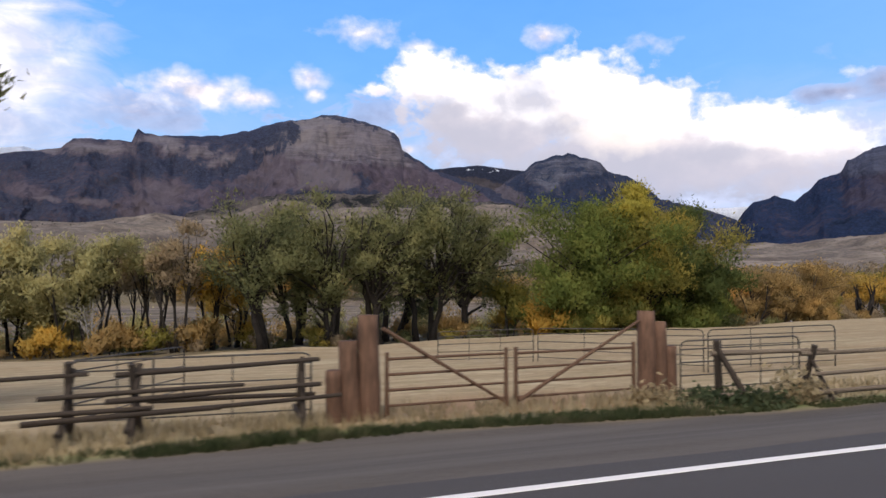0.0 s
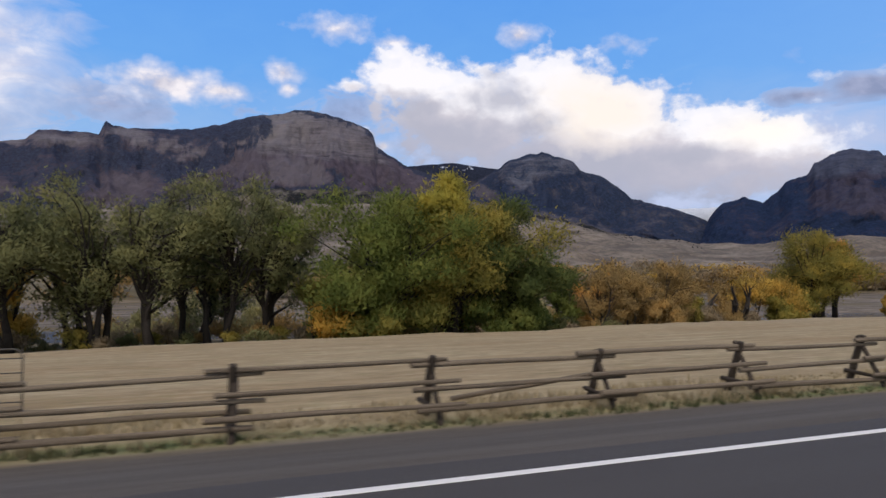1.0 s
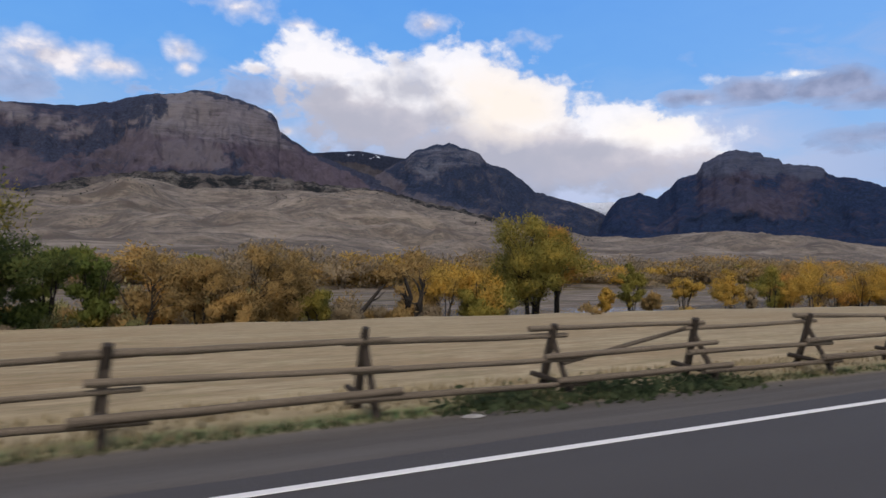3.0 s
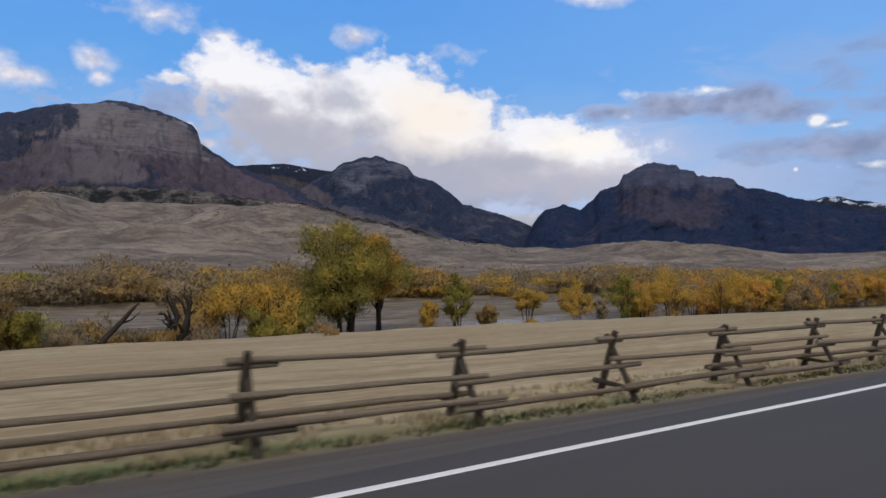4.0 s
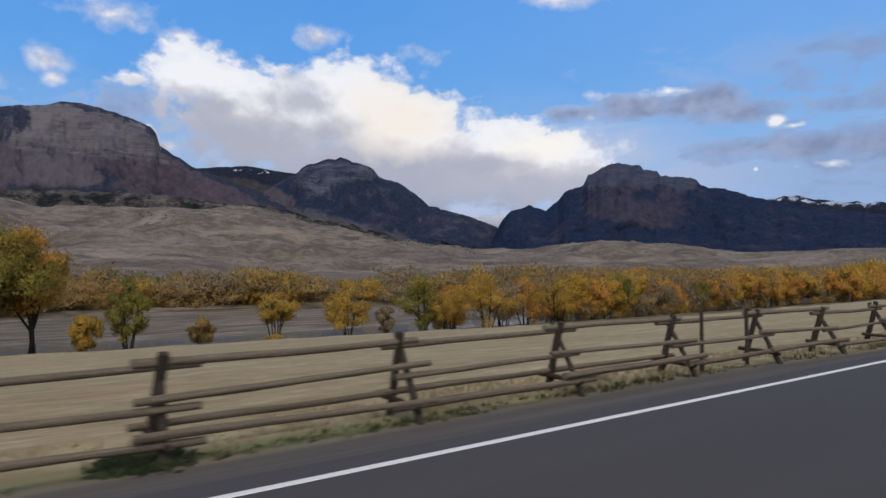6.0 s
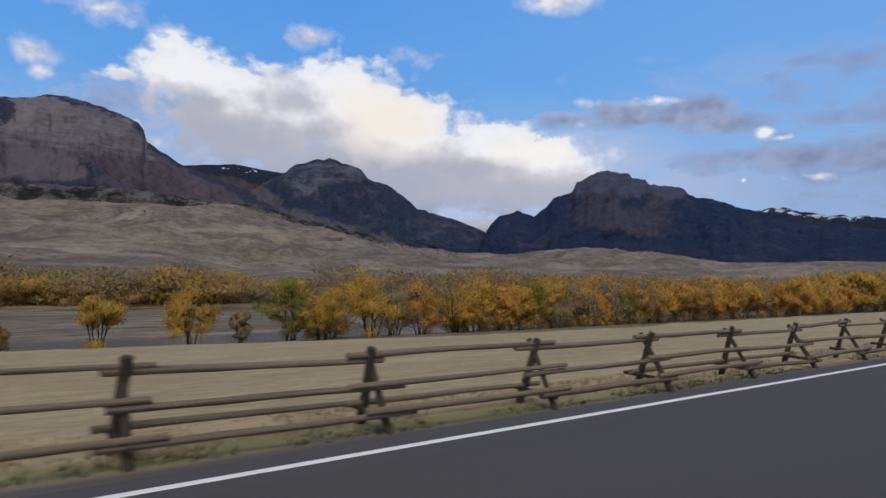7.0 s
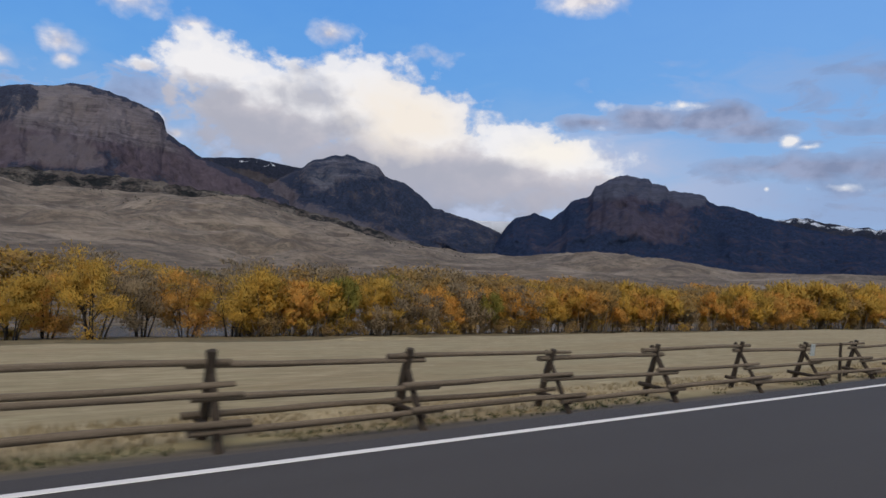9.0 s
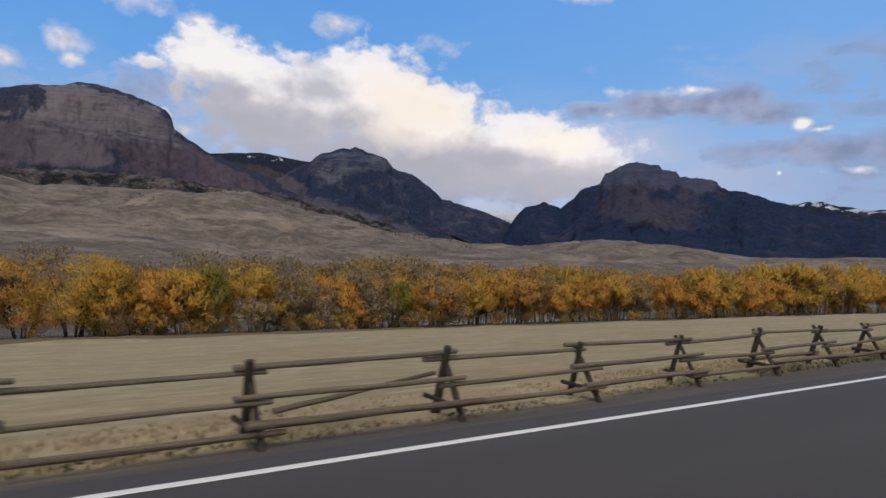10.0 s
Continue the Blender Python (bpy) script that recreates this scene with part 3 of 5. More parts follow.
def mesa_zones(a, up, drop):
    rim = over(a, up, [(-25, 7.2), (-7, 8.9), (-3, 8.8), (1.0, 8.0), (1.8, 8.45), (2.9, 9.3), (4.3, 9.9), (5.2, 11.2), (5.9, 11.75), (8.4, 12.0), (9.9, 11.65), (12.1, 11.1), (14, 10.3), (14.6, 9.0), (16.9, 7.6), (27, 3)], 0.14)
    wooded = rim * (1 - 0.5 * span(a, -30, -5.5) * smooth(0.9, 0.2, drop))
    # wooded flank of the long arm, broken by grey outcrops and bare earth
    arm = 1 - smooth(4.9, 5.9, a)
    flank = arm * np.maximum(over(a, up, [(-3.2, 5.6), (-1, 6.5), (1.5, 7.3), (3.0, 8.5), (4.5, 9.6), (5.6, 10.7)], 0.18), 1 - smooth(-3.2, -2.0, a))
    crag = np.zeros_like(a + up)
    for a0, e0, w, h in ((-9.5, 8.55, 2.3, 0.5), (-5.2, 9.45, 1.5, 0.45), (-2.2, 8.9, 1.0, 0.55), (-0.1, 8.55, 0.9, 0.5), (-1.2, 7.95, 1.1, 0.28), (-4.0, 8.9, 0.8, 0.35), (2.2, 9.2, 0.9, 0.3), (-12.6, 8.2, 0.8, 0.3)):
        crag = np.maximum(crag, patch(a, up, a0, e0, w, h))
    earth = np.maximum(np.maximum(patch(a, up, -5.4, 5.5, 2.3, 1.15), patch(a, up, -6.6, 4.2, 1.8, 0.9)), 0.8 * patch(a, up, -14, 5.2, 1.2, 0.5))
    streaks = np.maximum(patch(a, up, -10.3, 4.5, 1.3, 0.22), np.maximum(patch(a, up, -13.1, 4.6, 0.9, 0.25), patch(a, up, -3.0, 3.9, 0.6, 0.18)))
    low = span(a, -2, 15.5) * (1 - over(a, up, [(-2, 4.4), (1.8, 5.2), (4.7, 5.9), (8.4, 6.0), (9.2, 7.0), (10.2, 6.2), (12.2, 6.0), (16, 5.2)], 0.3))
    gully = span(a, 9.9, 11.2, 0.3) * (1 - over(a, up, [(9, 7.0), (10.3, 8.0), (11.5, 6.6)], 0.3))
    forest = np.maximum(np.maximum(0.95 * wooded * (1 - 0.3 * span(a, -30, 2)), 0.78 * flank), np.maximum(0.9 * low, 0.75 * gully))
    forest = np.maximum(forest, 0.3 * span(a, -2, 3.4) * (1 - over(a, up, [(-2, 6.4), (2, 7), (4, 8)], 0.4)))
    forest = np.maximum(forest, 0.62 * span(a, 13.6, 15.6) * (1 - over(a, up, [(13, 6.4), (16, 5.6)])))
    forest = forest * (1 - 0.95 * np.clip(1.5 * np.maximum(np.maximum(crag, earth), streaks), 0, 1))
    cliff = np.maximum(span(a, 3.6, 15.2, 0.6) * over(a, up, [(1.5, 8.6), (3.3, 8.7), (8.6, 8.4), (14.5, 8.1), (16.7, 7.0)], 0.2), crag)
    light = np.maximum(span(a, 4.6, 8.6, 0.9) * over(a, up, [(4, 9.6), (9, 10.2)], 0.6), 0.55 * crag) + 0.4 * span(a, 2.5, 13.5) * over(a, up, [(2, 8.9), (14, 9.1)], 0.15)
    # pale talus cone under the cliff, cut off by the gully; sunlight painted onto the ground beside it
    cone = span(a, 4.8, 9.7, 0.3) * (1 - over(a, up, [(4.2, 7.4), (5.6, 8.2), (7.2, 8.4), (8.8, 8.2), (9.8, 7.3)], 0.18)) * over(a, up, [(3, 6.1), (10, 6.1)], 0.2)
    lit_slope = span(a, 0.2, 5.0, 0.8) * over(a, up, [(0, 5.6), (5, 6.4)], 0.4) * (1 - flank)
    light = np.maximum(np.maximum(light, 0.8 * cone), np.maximum(0.3 * lit_slope, np.maximum(0.45 * earth, 1.0 * streaks)))
    forest = forest * (1 - 0.9 * cone)
    return cliff, forest, light


def peak_zones(a, up, drop):
    crown = over(a, up, [(24, 7.4), (26.5, 6.3), (28, 7.0), (29.5, 7.4), (31, 7.6), (32, 8)], 0.3) * span(a, 25.2, 31.3, 0.5)
    brow = smooth(0.32, 0.1, drop) * span(a, 24, 29.4)
    gap = patch(a, up, 29.4, 7.9, 0.8, 0.35)
    brown = span(a, 17, 24.4, 0.6) * (1 - over(a, up, [(17, 7.2), (20, 7.4), (22.5, 7.0), (24.5, 6.0)], 0.25))
    bare = (1 - over(a, up, [(24, 4.9), (26, 4.8), (28.5, 4.5), (31, 3.6), (34, 2.4), (36, 1.6)], 0.35)) * span(a, 24.6, 36)
    forest = np.clip(0.8 - 0.4 * crown - brown, 0, 1)
    forest = np.maximum(np.maximum(forest, brow), 0.6 * gap) - 0.55 * bare
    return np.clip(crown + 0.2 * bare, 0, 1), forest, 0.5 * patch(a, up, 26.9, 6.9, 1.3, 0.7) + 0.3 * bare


def butte_zones(a, up, drop):
    wall = over(a, up, [(47, 6.2), (49, 6.5), (52, 6.8), (55.6, 6.3), (58, 5.9), (60, 5.6)], 0.18) * span(a, 48.4, 57.8, 0.4)
    red = span(a, 48.6, 56.5, 1.0) * over(a, up, [(48, 4.6), (50, 4.0), (54.4, 3.1), (57, 3.4)], 0.4) * (1 - wall)
    ribs = np.maximum(patch(a, up, 51.5, 5.0, 1.6, 0.9), patch(a, up, 57.2, 3.0, 2.0, 0.4))
    forest = np.clip(0.85 - 0.7 * wall - 0.6 * red, 0, 1)
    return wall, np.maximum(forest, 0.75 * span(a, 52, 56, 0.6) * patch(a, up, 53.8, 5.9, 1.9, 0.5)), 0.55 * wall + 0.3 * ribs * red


def wooded_zones(a, up, drop):
    return 0.3 + 0 * a, 0.85 + 0 * a, 0.6 * smooth(0.9, 0.2, drop)


def saddle_zones(a, up, drop):
    return 0.3 + 0 * a, 1 - 0.95 * (1 - over(a, up, [(13, 8), (18.4, 7.5), (21, 7.3), (23.7, 6.4), (26, 5)], 0.2)), 0.62 * np.maximum(patch(a, up, 20.6, 7.95, 1.1, 0.13), patch(a, up, 22.2, 7.65, 0.8, 0.14))


def snow_zones(a, up, drop):
    return 0.5 + 0 * a, 0.0 + 0 * a, 0.95 + 0 * a


def knoll_zones(a, up, drop):
    rock = np.clip(fbm(a * 0.9, up * 3.0, 4, 71) * 1.6, 0, 1)
    return rock, 0.5 + 0.45 * fbm(a * 1.2, up * 3.0, 5, 73) - 0.3 * patch(a, up, 12.4, 5.5, 1.8, 0.3), 0.9 * rock


def build_mountains():
    # blue distance haze is put into these rock and conifer base colours
    haze_fir = (0.038, 0.047, 0.076)
    mesa_mat = rock_material("hazed_mesa_rock", (0.096, 0.08, 0.096), (0.24, 0.205, 0.213), (0.12, 0.094, 0.11), (0.048, 0.056, 0.085))
    # peak and butte: shade is put into the colours along with the haze
    dark_mat = rock_material("hazed_peak_rock", (0.07, 0.072, 0.1), (0.165, 0.163, 0.195), (0.12, 0.104, 0.118), (0.03, 0.043, 0.076))
    right_mat = rock_material("hazed_butte_rock", (0.052, 0.057, 0.09), (0.105, 0.108, 0.15), (0.08, 0.069, 0.094), (0.024, 0.039, 0.079))
    snow_mat = rock_material("snowy_ridge_rock", (0.06, 0.06, 0.07), (0.1, 0.1, 0.11), (0.084, 0.068, 0.068), tuple(0.75 * q for q in haze_fir), snow=1.0)
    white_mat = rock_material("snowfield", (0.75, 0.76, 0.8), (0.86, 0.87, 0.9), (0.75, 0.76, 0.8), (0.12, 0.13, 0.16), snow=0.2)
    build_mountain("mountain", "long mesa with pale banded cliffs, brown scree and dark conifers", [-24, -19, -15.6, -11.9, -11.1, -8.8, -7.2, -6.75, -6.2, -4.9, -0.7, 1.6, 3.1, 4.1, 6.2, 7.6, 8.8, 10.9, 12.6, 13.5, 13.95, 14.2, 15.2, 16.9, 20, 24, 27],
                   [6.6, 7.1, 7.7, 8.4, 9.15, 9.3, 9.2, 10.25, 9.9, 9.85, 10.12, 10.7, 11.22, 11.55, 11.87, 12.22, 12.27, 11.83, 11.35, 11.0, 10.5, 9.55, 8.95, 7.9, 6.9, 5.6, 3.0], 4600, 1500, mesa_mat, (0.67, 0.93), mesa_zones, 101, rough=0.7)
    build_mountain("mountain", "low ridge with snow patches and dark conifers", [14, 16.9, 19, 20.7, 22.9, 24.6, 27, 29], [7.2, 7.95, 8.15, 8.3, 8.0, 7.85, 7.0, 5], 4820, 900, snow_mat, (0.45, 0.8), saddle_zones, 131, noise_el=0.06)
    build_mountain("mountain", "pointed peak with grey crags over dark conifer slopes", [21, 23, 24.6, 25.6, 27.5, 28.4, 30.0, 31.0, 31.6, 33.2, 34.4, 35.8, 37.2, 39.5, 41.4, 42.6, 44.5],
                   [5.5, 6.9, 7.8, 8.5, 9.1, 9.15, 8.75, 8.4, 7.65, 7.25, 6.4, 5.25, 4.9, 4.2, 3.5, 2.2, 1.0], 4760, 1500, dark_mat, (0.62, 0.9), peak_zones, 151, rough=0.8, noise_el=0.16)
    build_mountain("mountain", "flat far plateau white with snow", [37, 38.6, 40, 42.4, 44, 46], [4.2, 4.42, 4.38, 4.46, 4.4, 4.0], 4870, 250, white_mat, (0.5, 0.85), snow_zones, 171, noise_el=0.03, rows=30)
    build_mountain("mountain", "steep-sided butte, haze-blue dark rock over conifer slopes", [40.0, 40.9, 41.7, 42.6, 44.2, 45.6, 46.6, 47.2, 48.7, 49.1, 50.6, 51.5, 53.2, 53.5, 54.5, 54.8, 57.5, 57.8, 60.2, 62.0, 63.5, 66, 70, 75, 84],
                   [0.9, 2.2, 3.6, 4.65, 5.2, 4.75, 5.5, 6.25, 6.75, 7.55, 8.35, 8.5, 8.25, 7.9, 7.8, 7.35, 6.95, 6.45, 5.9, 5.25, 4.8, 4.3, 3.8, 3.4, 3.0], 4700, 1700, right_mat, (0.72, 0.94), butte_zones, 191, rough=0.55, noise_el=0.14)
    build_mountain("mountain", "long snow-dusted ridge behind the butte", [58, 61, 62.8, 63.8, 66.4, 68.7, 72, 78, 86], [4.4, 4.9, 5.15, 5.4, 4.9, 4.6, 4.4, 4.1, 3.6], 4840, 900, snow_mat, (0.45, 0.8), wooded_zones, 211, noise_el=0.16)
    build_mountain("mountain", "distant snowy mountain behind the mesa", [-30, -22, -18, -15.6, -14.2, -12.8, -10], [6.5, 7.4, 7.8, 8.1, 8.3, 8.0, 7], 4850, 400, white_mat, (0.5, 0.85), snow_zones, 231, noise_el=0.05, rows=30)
    knoll_mat = rock_material("foothill_rock", (0.1, 0.085, 0.08), (0.27, 0.235, 0.205), (0.155, 0.128, 0.11), (0.017, 0.021, 0.024))
    build_mountain("mountain", "low rocky foothill dotted with junipers", [-4, 0, 3, 6, 10, 13, 16, 19, 22, 25, 28, 32, 36], [3.9, 5.1, 5.6, 5.85, 5.8, 5.9, 5.65, 5.3, 5.1, 4.6, 4.0, 3.0, 1.9], 3000, 700, knoll_mat, (0.5, 0.8), knoll_zones, 251, noise_el=0.2, foot=60)


# ---- sky: bank of evening clouds far behind the mountains ----
def build_clouds():
    m = bpy.data.materials.new("cloud")
    m.use_nodes = True
    t = m.node_tree
    t.nodes.clear()
    n = Nodes(t)
    p = n.vec("SUBTRACT", n.place(), (CX, 0, 0))
    sep = t.nodes.new("ShaderNodeSeparateXYZ")
    n.link(p, sep.inputs[0])
    az = n.math("MULTIPLY", n.math("ARCTAN2", sep.outputs[0], sep.outputs[1]), 180 / math.pi)
    el = n.math("MULTIPLY", n.math("ARCTAN2", sep.outputs[2], n.vec("LENGTH", n.vec("MULTIPLY", p, (1, 1, 0)))), 180 / math.pi)
    comb = t.nodes.new("ShaderNodeCombineXYZ")
    n.link(az, comb.inputs[0])
    n.link(el, comb.inputs[1])
    at = comb.outputs[0]
    puff = n.noise(n.mapped(at, (1, 1.35, 1)), 0.4, 6, 0.54, 0.12)
    soft = n.noise(n.mapped(at, (1, 2.4, 1)), 0.2, 6, 0.58, 0.6)

    def field(blobs):
        best = None
        for a, e, w, h, k in blobs:
            d = n.vec("LENGTH", n.vec("MULTIPLY", n.vec("SUBTRACT", at, (a, e, 0)), (1 / w, 1 / h, 0)))
            v = n.math("MULTIPLY", n.math("SUBTRACT", 1.0, d), k)
            best = v if best is None else n.math("SMOOTH_MAX", best, v, 0.12)
        return best

    heaps = field([(17.1, 15.1, 5.0, 2.4, 1), (22.5, 12.0, 9.5, 4.8, 1), (29.5, 13.6, 6.6, 4.3, 1), (33.5, 11.4, 8.5, 4.0, 1), (42, 8.6, 10, 4.2, 1), (46.0, 9.6, 5.0, 2.3, 0.9), (33, 8.2, 14, 4.2, 1), (12.2, 14.4, 1.7, 0.75, 0.42),
                   (15.5, 16.9, 2.0, 0.9, 0.5)])
    scraps = field([(-2.8, 13.5, 5.2, 1.8, 0.8), (1.6, 13.3, 3.8, 1.1, 0.7), (10.9, 18.8, 4.0, 1.2, 0.5), (15.5, 17.9, 1.8, 0.7, 0.5), (34.7, 17.6, 2.2, 0.9, 0.4), (47.8, 22.0, 4.0, 1.5, 0.8),
                    (26.3, 18.6, 2.0, 1.3, 0.75), (6.5, 15.1, 1.8, 1.3, 0.7), (6.9, 13.9, 1.0, 0.7, 0.65), (15.0, 9.6, 1.2, 0.8, 0.6), (49.4, 9.6, 1.8, 1.4, 0.6)])
    dull = field([(48.5, 12.7, 4.0, 0.8, 0.9), (53.0, 12.9, 5.0, 1.3, 1.0), (57.5, 12.8, 4.5, 1.4, 1.0), (61.0, 11.9, 4.0, 1.1, 1.0), (64.5, 9.0, 8, 1.3, 0.9), (71, 8.6, 7, 2.4, 0.8), (72, 12.0, 9, 5.5, 0.28), (11, 12.2, 5, 1.9, 0.4), (-7, 11.5, 9, 1.8, 0.42), (-18, 10.0, 9, 3, 0.6)])
    haze = field([(60, 7.0, 13, 3.2, 0.9), (68, 6.2, 13, 3.4, 0.95), (41, 5.6, 9, 2.8, 0.9), (50.5, 9.0, 9, 4.4, 0.9), (38, 5.6, 7, 2.6, 1.3), (44, 6.6, 6, 2.4, 1.2), (30, 7.5, 17, 4.6, 1.0), (21, 9.6, 9, 3.2, 0.8), (68, 15.5, 16, 2.4, 0.5)])
    glints = field([(63.4, 11.0, 1.2, 0.85, 0.85), (64.4, 10.55, 1.3, 0.4, 0.7), (50.1, 14.0, 1.3, 0.7, 0.6), (56.0, 13.9, 2.6, 0.6, 0.55), (66.8, 7.6, 2.2, 0.5, 0.5), (61.8, 7.5, 0.32, 0.3, 0.8), (13.2, 10.6, 0.7, 0.9, 0.7)])
    grey = field([(17.4, 12.9, 5.5, 1.5, 1), (25.2, 13.6, 4.2, 2.0, 1), (20.5, 11.0, 7, 2.4, 1), (28.0, 11.2, 4.5, 2.0, 1), (39.8, 8.7, 5.0, 1.3, 1), (30, 8.2, 12, 1.7, 1), (24.2, 15.6, 1.6, 0.9, 0.6)])
    wob = n.math("MULTIPLY", n.math("SUBTRACT", puff, 0.5), 1.35)
    dense = n.math("ADD", heaps, wob)
    cover_a = n.ramp(dense, (0.0, 0), (0.26, 0.92), (0.5, 1))
    cover_b = n.ramp(n.math("ADD", scraps, wob), (0.0, 0), (0.6, 0.95))
    cover_c = n.ramp(n.math("ADD", dull, n.math("MULTIPLY", n.math("SUBTRACT", soft, 0.5), 1.4)), (-0.22, 0), (0.12, 0.5), (0.6, 0.92))
    cover_h = n.ramp(n.math("ADD", haze, n.math("MULTIPLY", n.math("SUBTRACT", soft, 0.5), 1.2)), (-0.1, 0), (0.7, 0.85))
    cover_d = n.ramp(n.math("ADD", glints, n.math("MULTIPLY", wob, 1.3)), (0.12, 0), (0.55, 0.95))
    # sunlit crowns, cream heart where the sun stands behind, lilac-grey undersides
    low = n.math("ADD", n.math("SUBTRACT", n.math("MULTIPLY_ADD", az, -0.15, 16.4), el), n.math("MULTIPLY", n.math("SUBTRACT", n.noise(n.mapped(at, (1, 1.3, 1)), 0.3, 5, 0.55), 0.5), 4.5))
    shade = n.ramp(n.math("MULTIPLY", low, 0.145), (0.0, (0.93, 0.91, 0.92)), (0.16, (0.64, 0.61, 0.65)), (0.36, (0.5, 0.49, 0.56)), (0.85, (0.36, 0.39, 0.5)))
    folds = n.math("ADD", grey, n.math("MULTIPLY", n.math("SUBTRACT", n.noise(n.mapped(at, (1, 1.3, 1)), 0.42, 5, 0.55, 0.3), 0.5), 1.5))
    shade = n.mix(n.ramp(folds, (-0.1, 0), (0.75, 0.8)), shade, (0.43, 0.44, 0.52))
    heart = n.vec("LENGTH", n.vec("MULTIPLY", n.vec("SUBTRACT", at, (33.4, 12.6, 0)), (1 / 6.6, 1 / 4.2, 0)))
    shade = n.mix(n.ramp(n.math("ADD", heart, n.math("MULTIPLY", wob, 0.7)), (0.25, 0.92), (1.05, 0)), shade, (0.96, 0.87, 0.77))
    tip = n.vec("LENGTH", n.vec("MULTIPLY", n.vec("SUBTRACT", at, (45.4, 10.35, 0)), (1 / 5.0, 1 / 1.9, 0)))
    shade = n.mix(n.ramp(n.math("ADD", tip, n.math("MULTIPLY", wob, 0.5)), (0.3, 0.92), (1.05, 0)), shade, (1.0, 0.94, 0.86))
    slate = n.mix(n.ramp(n.math("MULTIPLY", n.math("SUBTRACT", az, 50.0), 1 / 16.0), (0, 0), (1, 1)), (0.52, 0.57, 0.74), (0.31, 0.42, 0.66))
    c = n.mix(n.math("MULTIPLY", cover_c, n.ramp(puff, (0.44, 1.0), (0.7, 0.7))), slate, n.mix(n.ramp(puff, (0.36, 0), (0.64, 1)), (0.22, 0.255, 0.39), (0.34, 0.36, 0.5)))
    veil = n.ramp(n.math("ADD", field([(-17, 14.0, 10, 8.5, 1.0), (-14.5, 17, 4.5, 4, 0.8)]), n.math("MULTIPLY", n.math("SUBTRACT", soft, 0.5), 1.3)), (-0.05, 0), (0.7, 0.9))
    c = n.mix(veil, c, n.mix(n.ramp(puff, (0.4, 0), (0.62, 1)), (0.62, 0.64, 0.76), (0.9, 0.87, 0.88)))
    c = n.mix(cover_b, c, n.mix(n.ramp(puff, (0.35, 0), (0.6, 1)), (0.55, 0.53, 0.6), (0.93, 0.87, 0.86)))
    c = n.mix(cover_a, c, shade)
    c = n.mix(cover_d, c, (0.95, 0.92, 0.9))
    cover = n.math("MAXIMUM", n.math("MAXIMUM", cover_a, n.math("MAXIMUM", cover_b, veil)), n.math("MAXIMUM", n.math("MAXIMUM", cover_c, cover_h), cover_d))
    # clear blue between them, paler towards the ridges, fading into the open sky at the sheet's rim
    blue = n.ramp(n.math("MULTIPLY", n.math("ADD", el, n.math("MULTIPLY", n.math("SUBTRACT", soft, 0.5), 5.0)), 1 / 34.0), (0.0, (0.40, 0.52, 0.72)), (0.22, (0.30, 0.48, 0.75)), (0.45, (0.14, 0.372, 0.785)), (0.8, (0.085, 0.29, 0.76)))
    blue = n.mix(n.ramp(n.math("MULTIPLY", n.math("SUBTRACT", az, 28.0), 1 / 45.0), (0, 0), (0.8, 0.3)), blue, (0.3, 0.5, 0.85))
    c = n.mix(cover, blue, c)
    rim = n.math("MULTIPLY", n.ramp(n.math("MULTIPLY", el, 1 / 36.0), (0.84, 1), (0.99, 0)), n.ramp(n.math("MULTIPLY", n.math("ABSOLUTE", n.math("SUBTRACT", az, 20.0)), 1 / 90.0), (0.7, 1), (0.98, 0)))
    cover = rim
    em, tr, mx, out = (t.nodes.new("ShaderNode" + q) for q in ("Emission", "BsdfTransparent", "MixShader", "OutputMaterial"))
    n.link(c, em.inputs[0])
    em.inputs[1].default_value = 1.02
    n.link(cover, mx.inputs[0])
    n.link(tr.outputs[0], mx.inputs[1])
    n.link(em.outputs[0], mx.inputs[2])
    n.link(mx.outputs[0], out.inputs[0])
    a = np.radians(np.linspace(-70, 110, 91))
    e = np.radians(np.linspace(-1, 36, 30))
    aa, ee = np.meshgrid(a, e)
    r = 4895.0
    v = np.stack([CX + r * np.cos(ee) * np.sin(aa), r * np.cos(ee) * np.cos(aa), r * np.sin(ee)], -1).reshape(-1, 3)
    ob = mesh_object("backdrop", v, grid_faces(len(e), len(a)), m, None, "", None, True)
    tagged(ob, "evening sky with heaped white and grey clouds", "clouds", kind="structure")


build_ground()
build_road()
build_water()
build_mountains()
build_clouds()


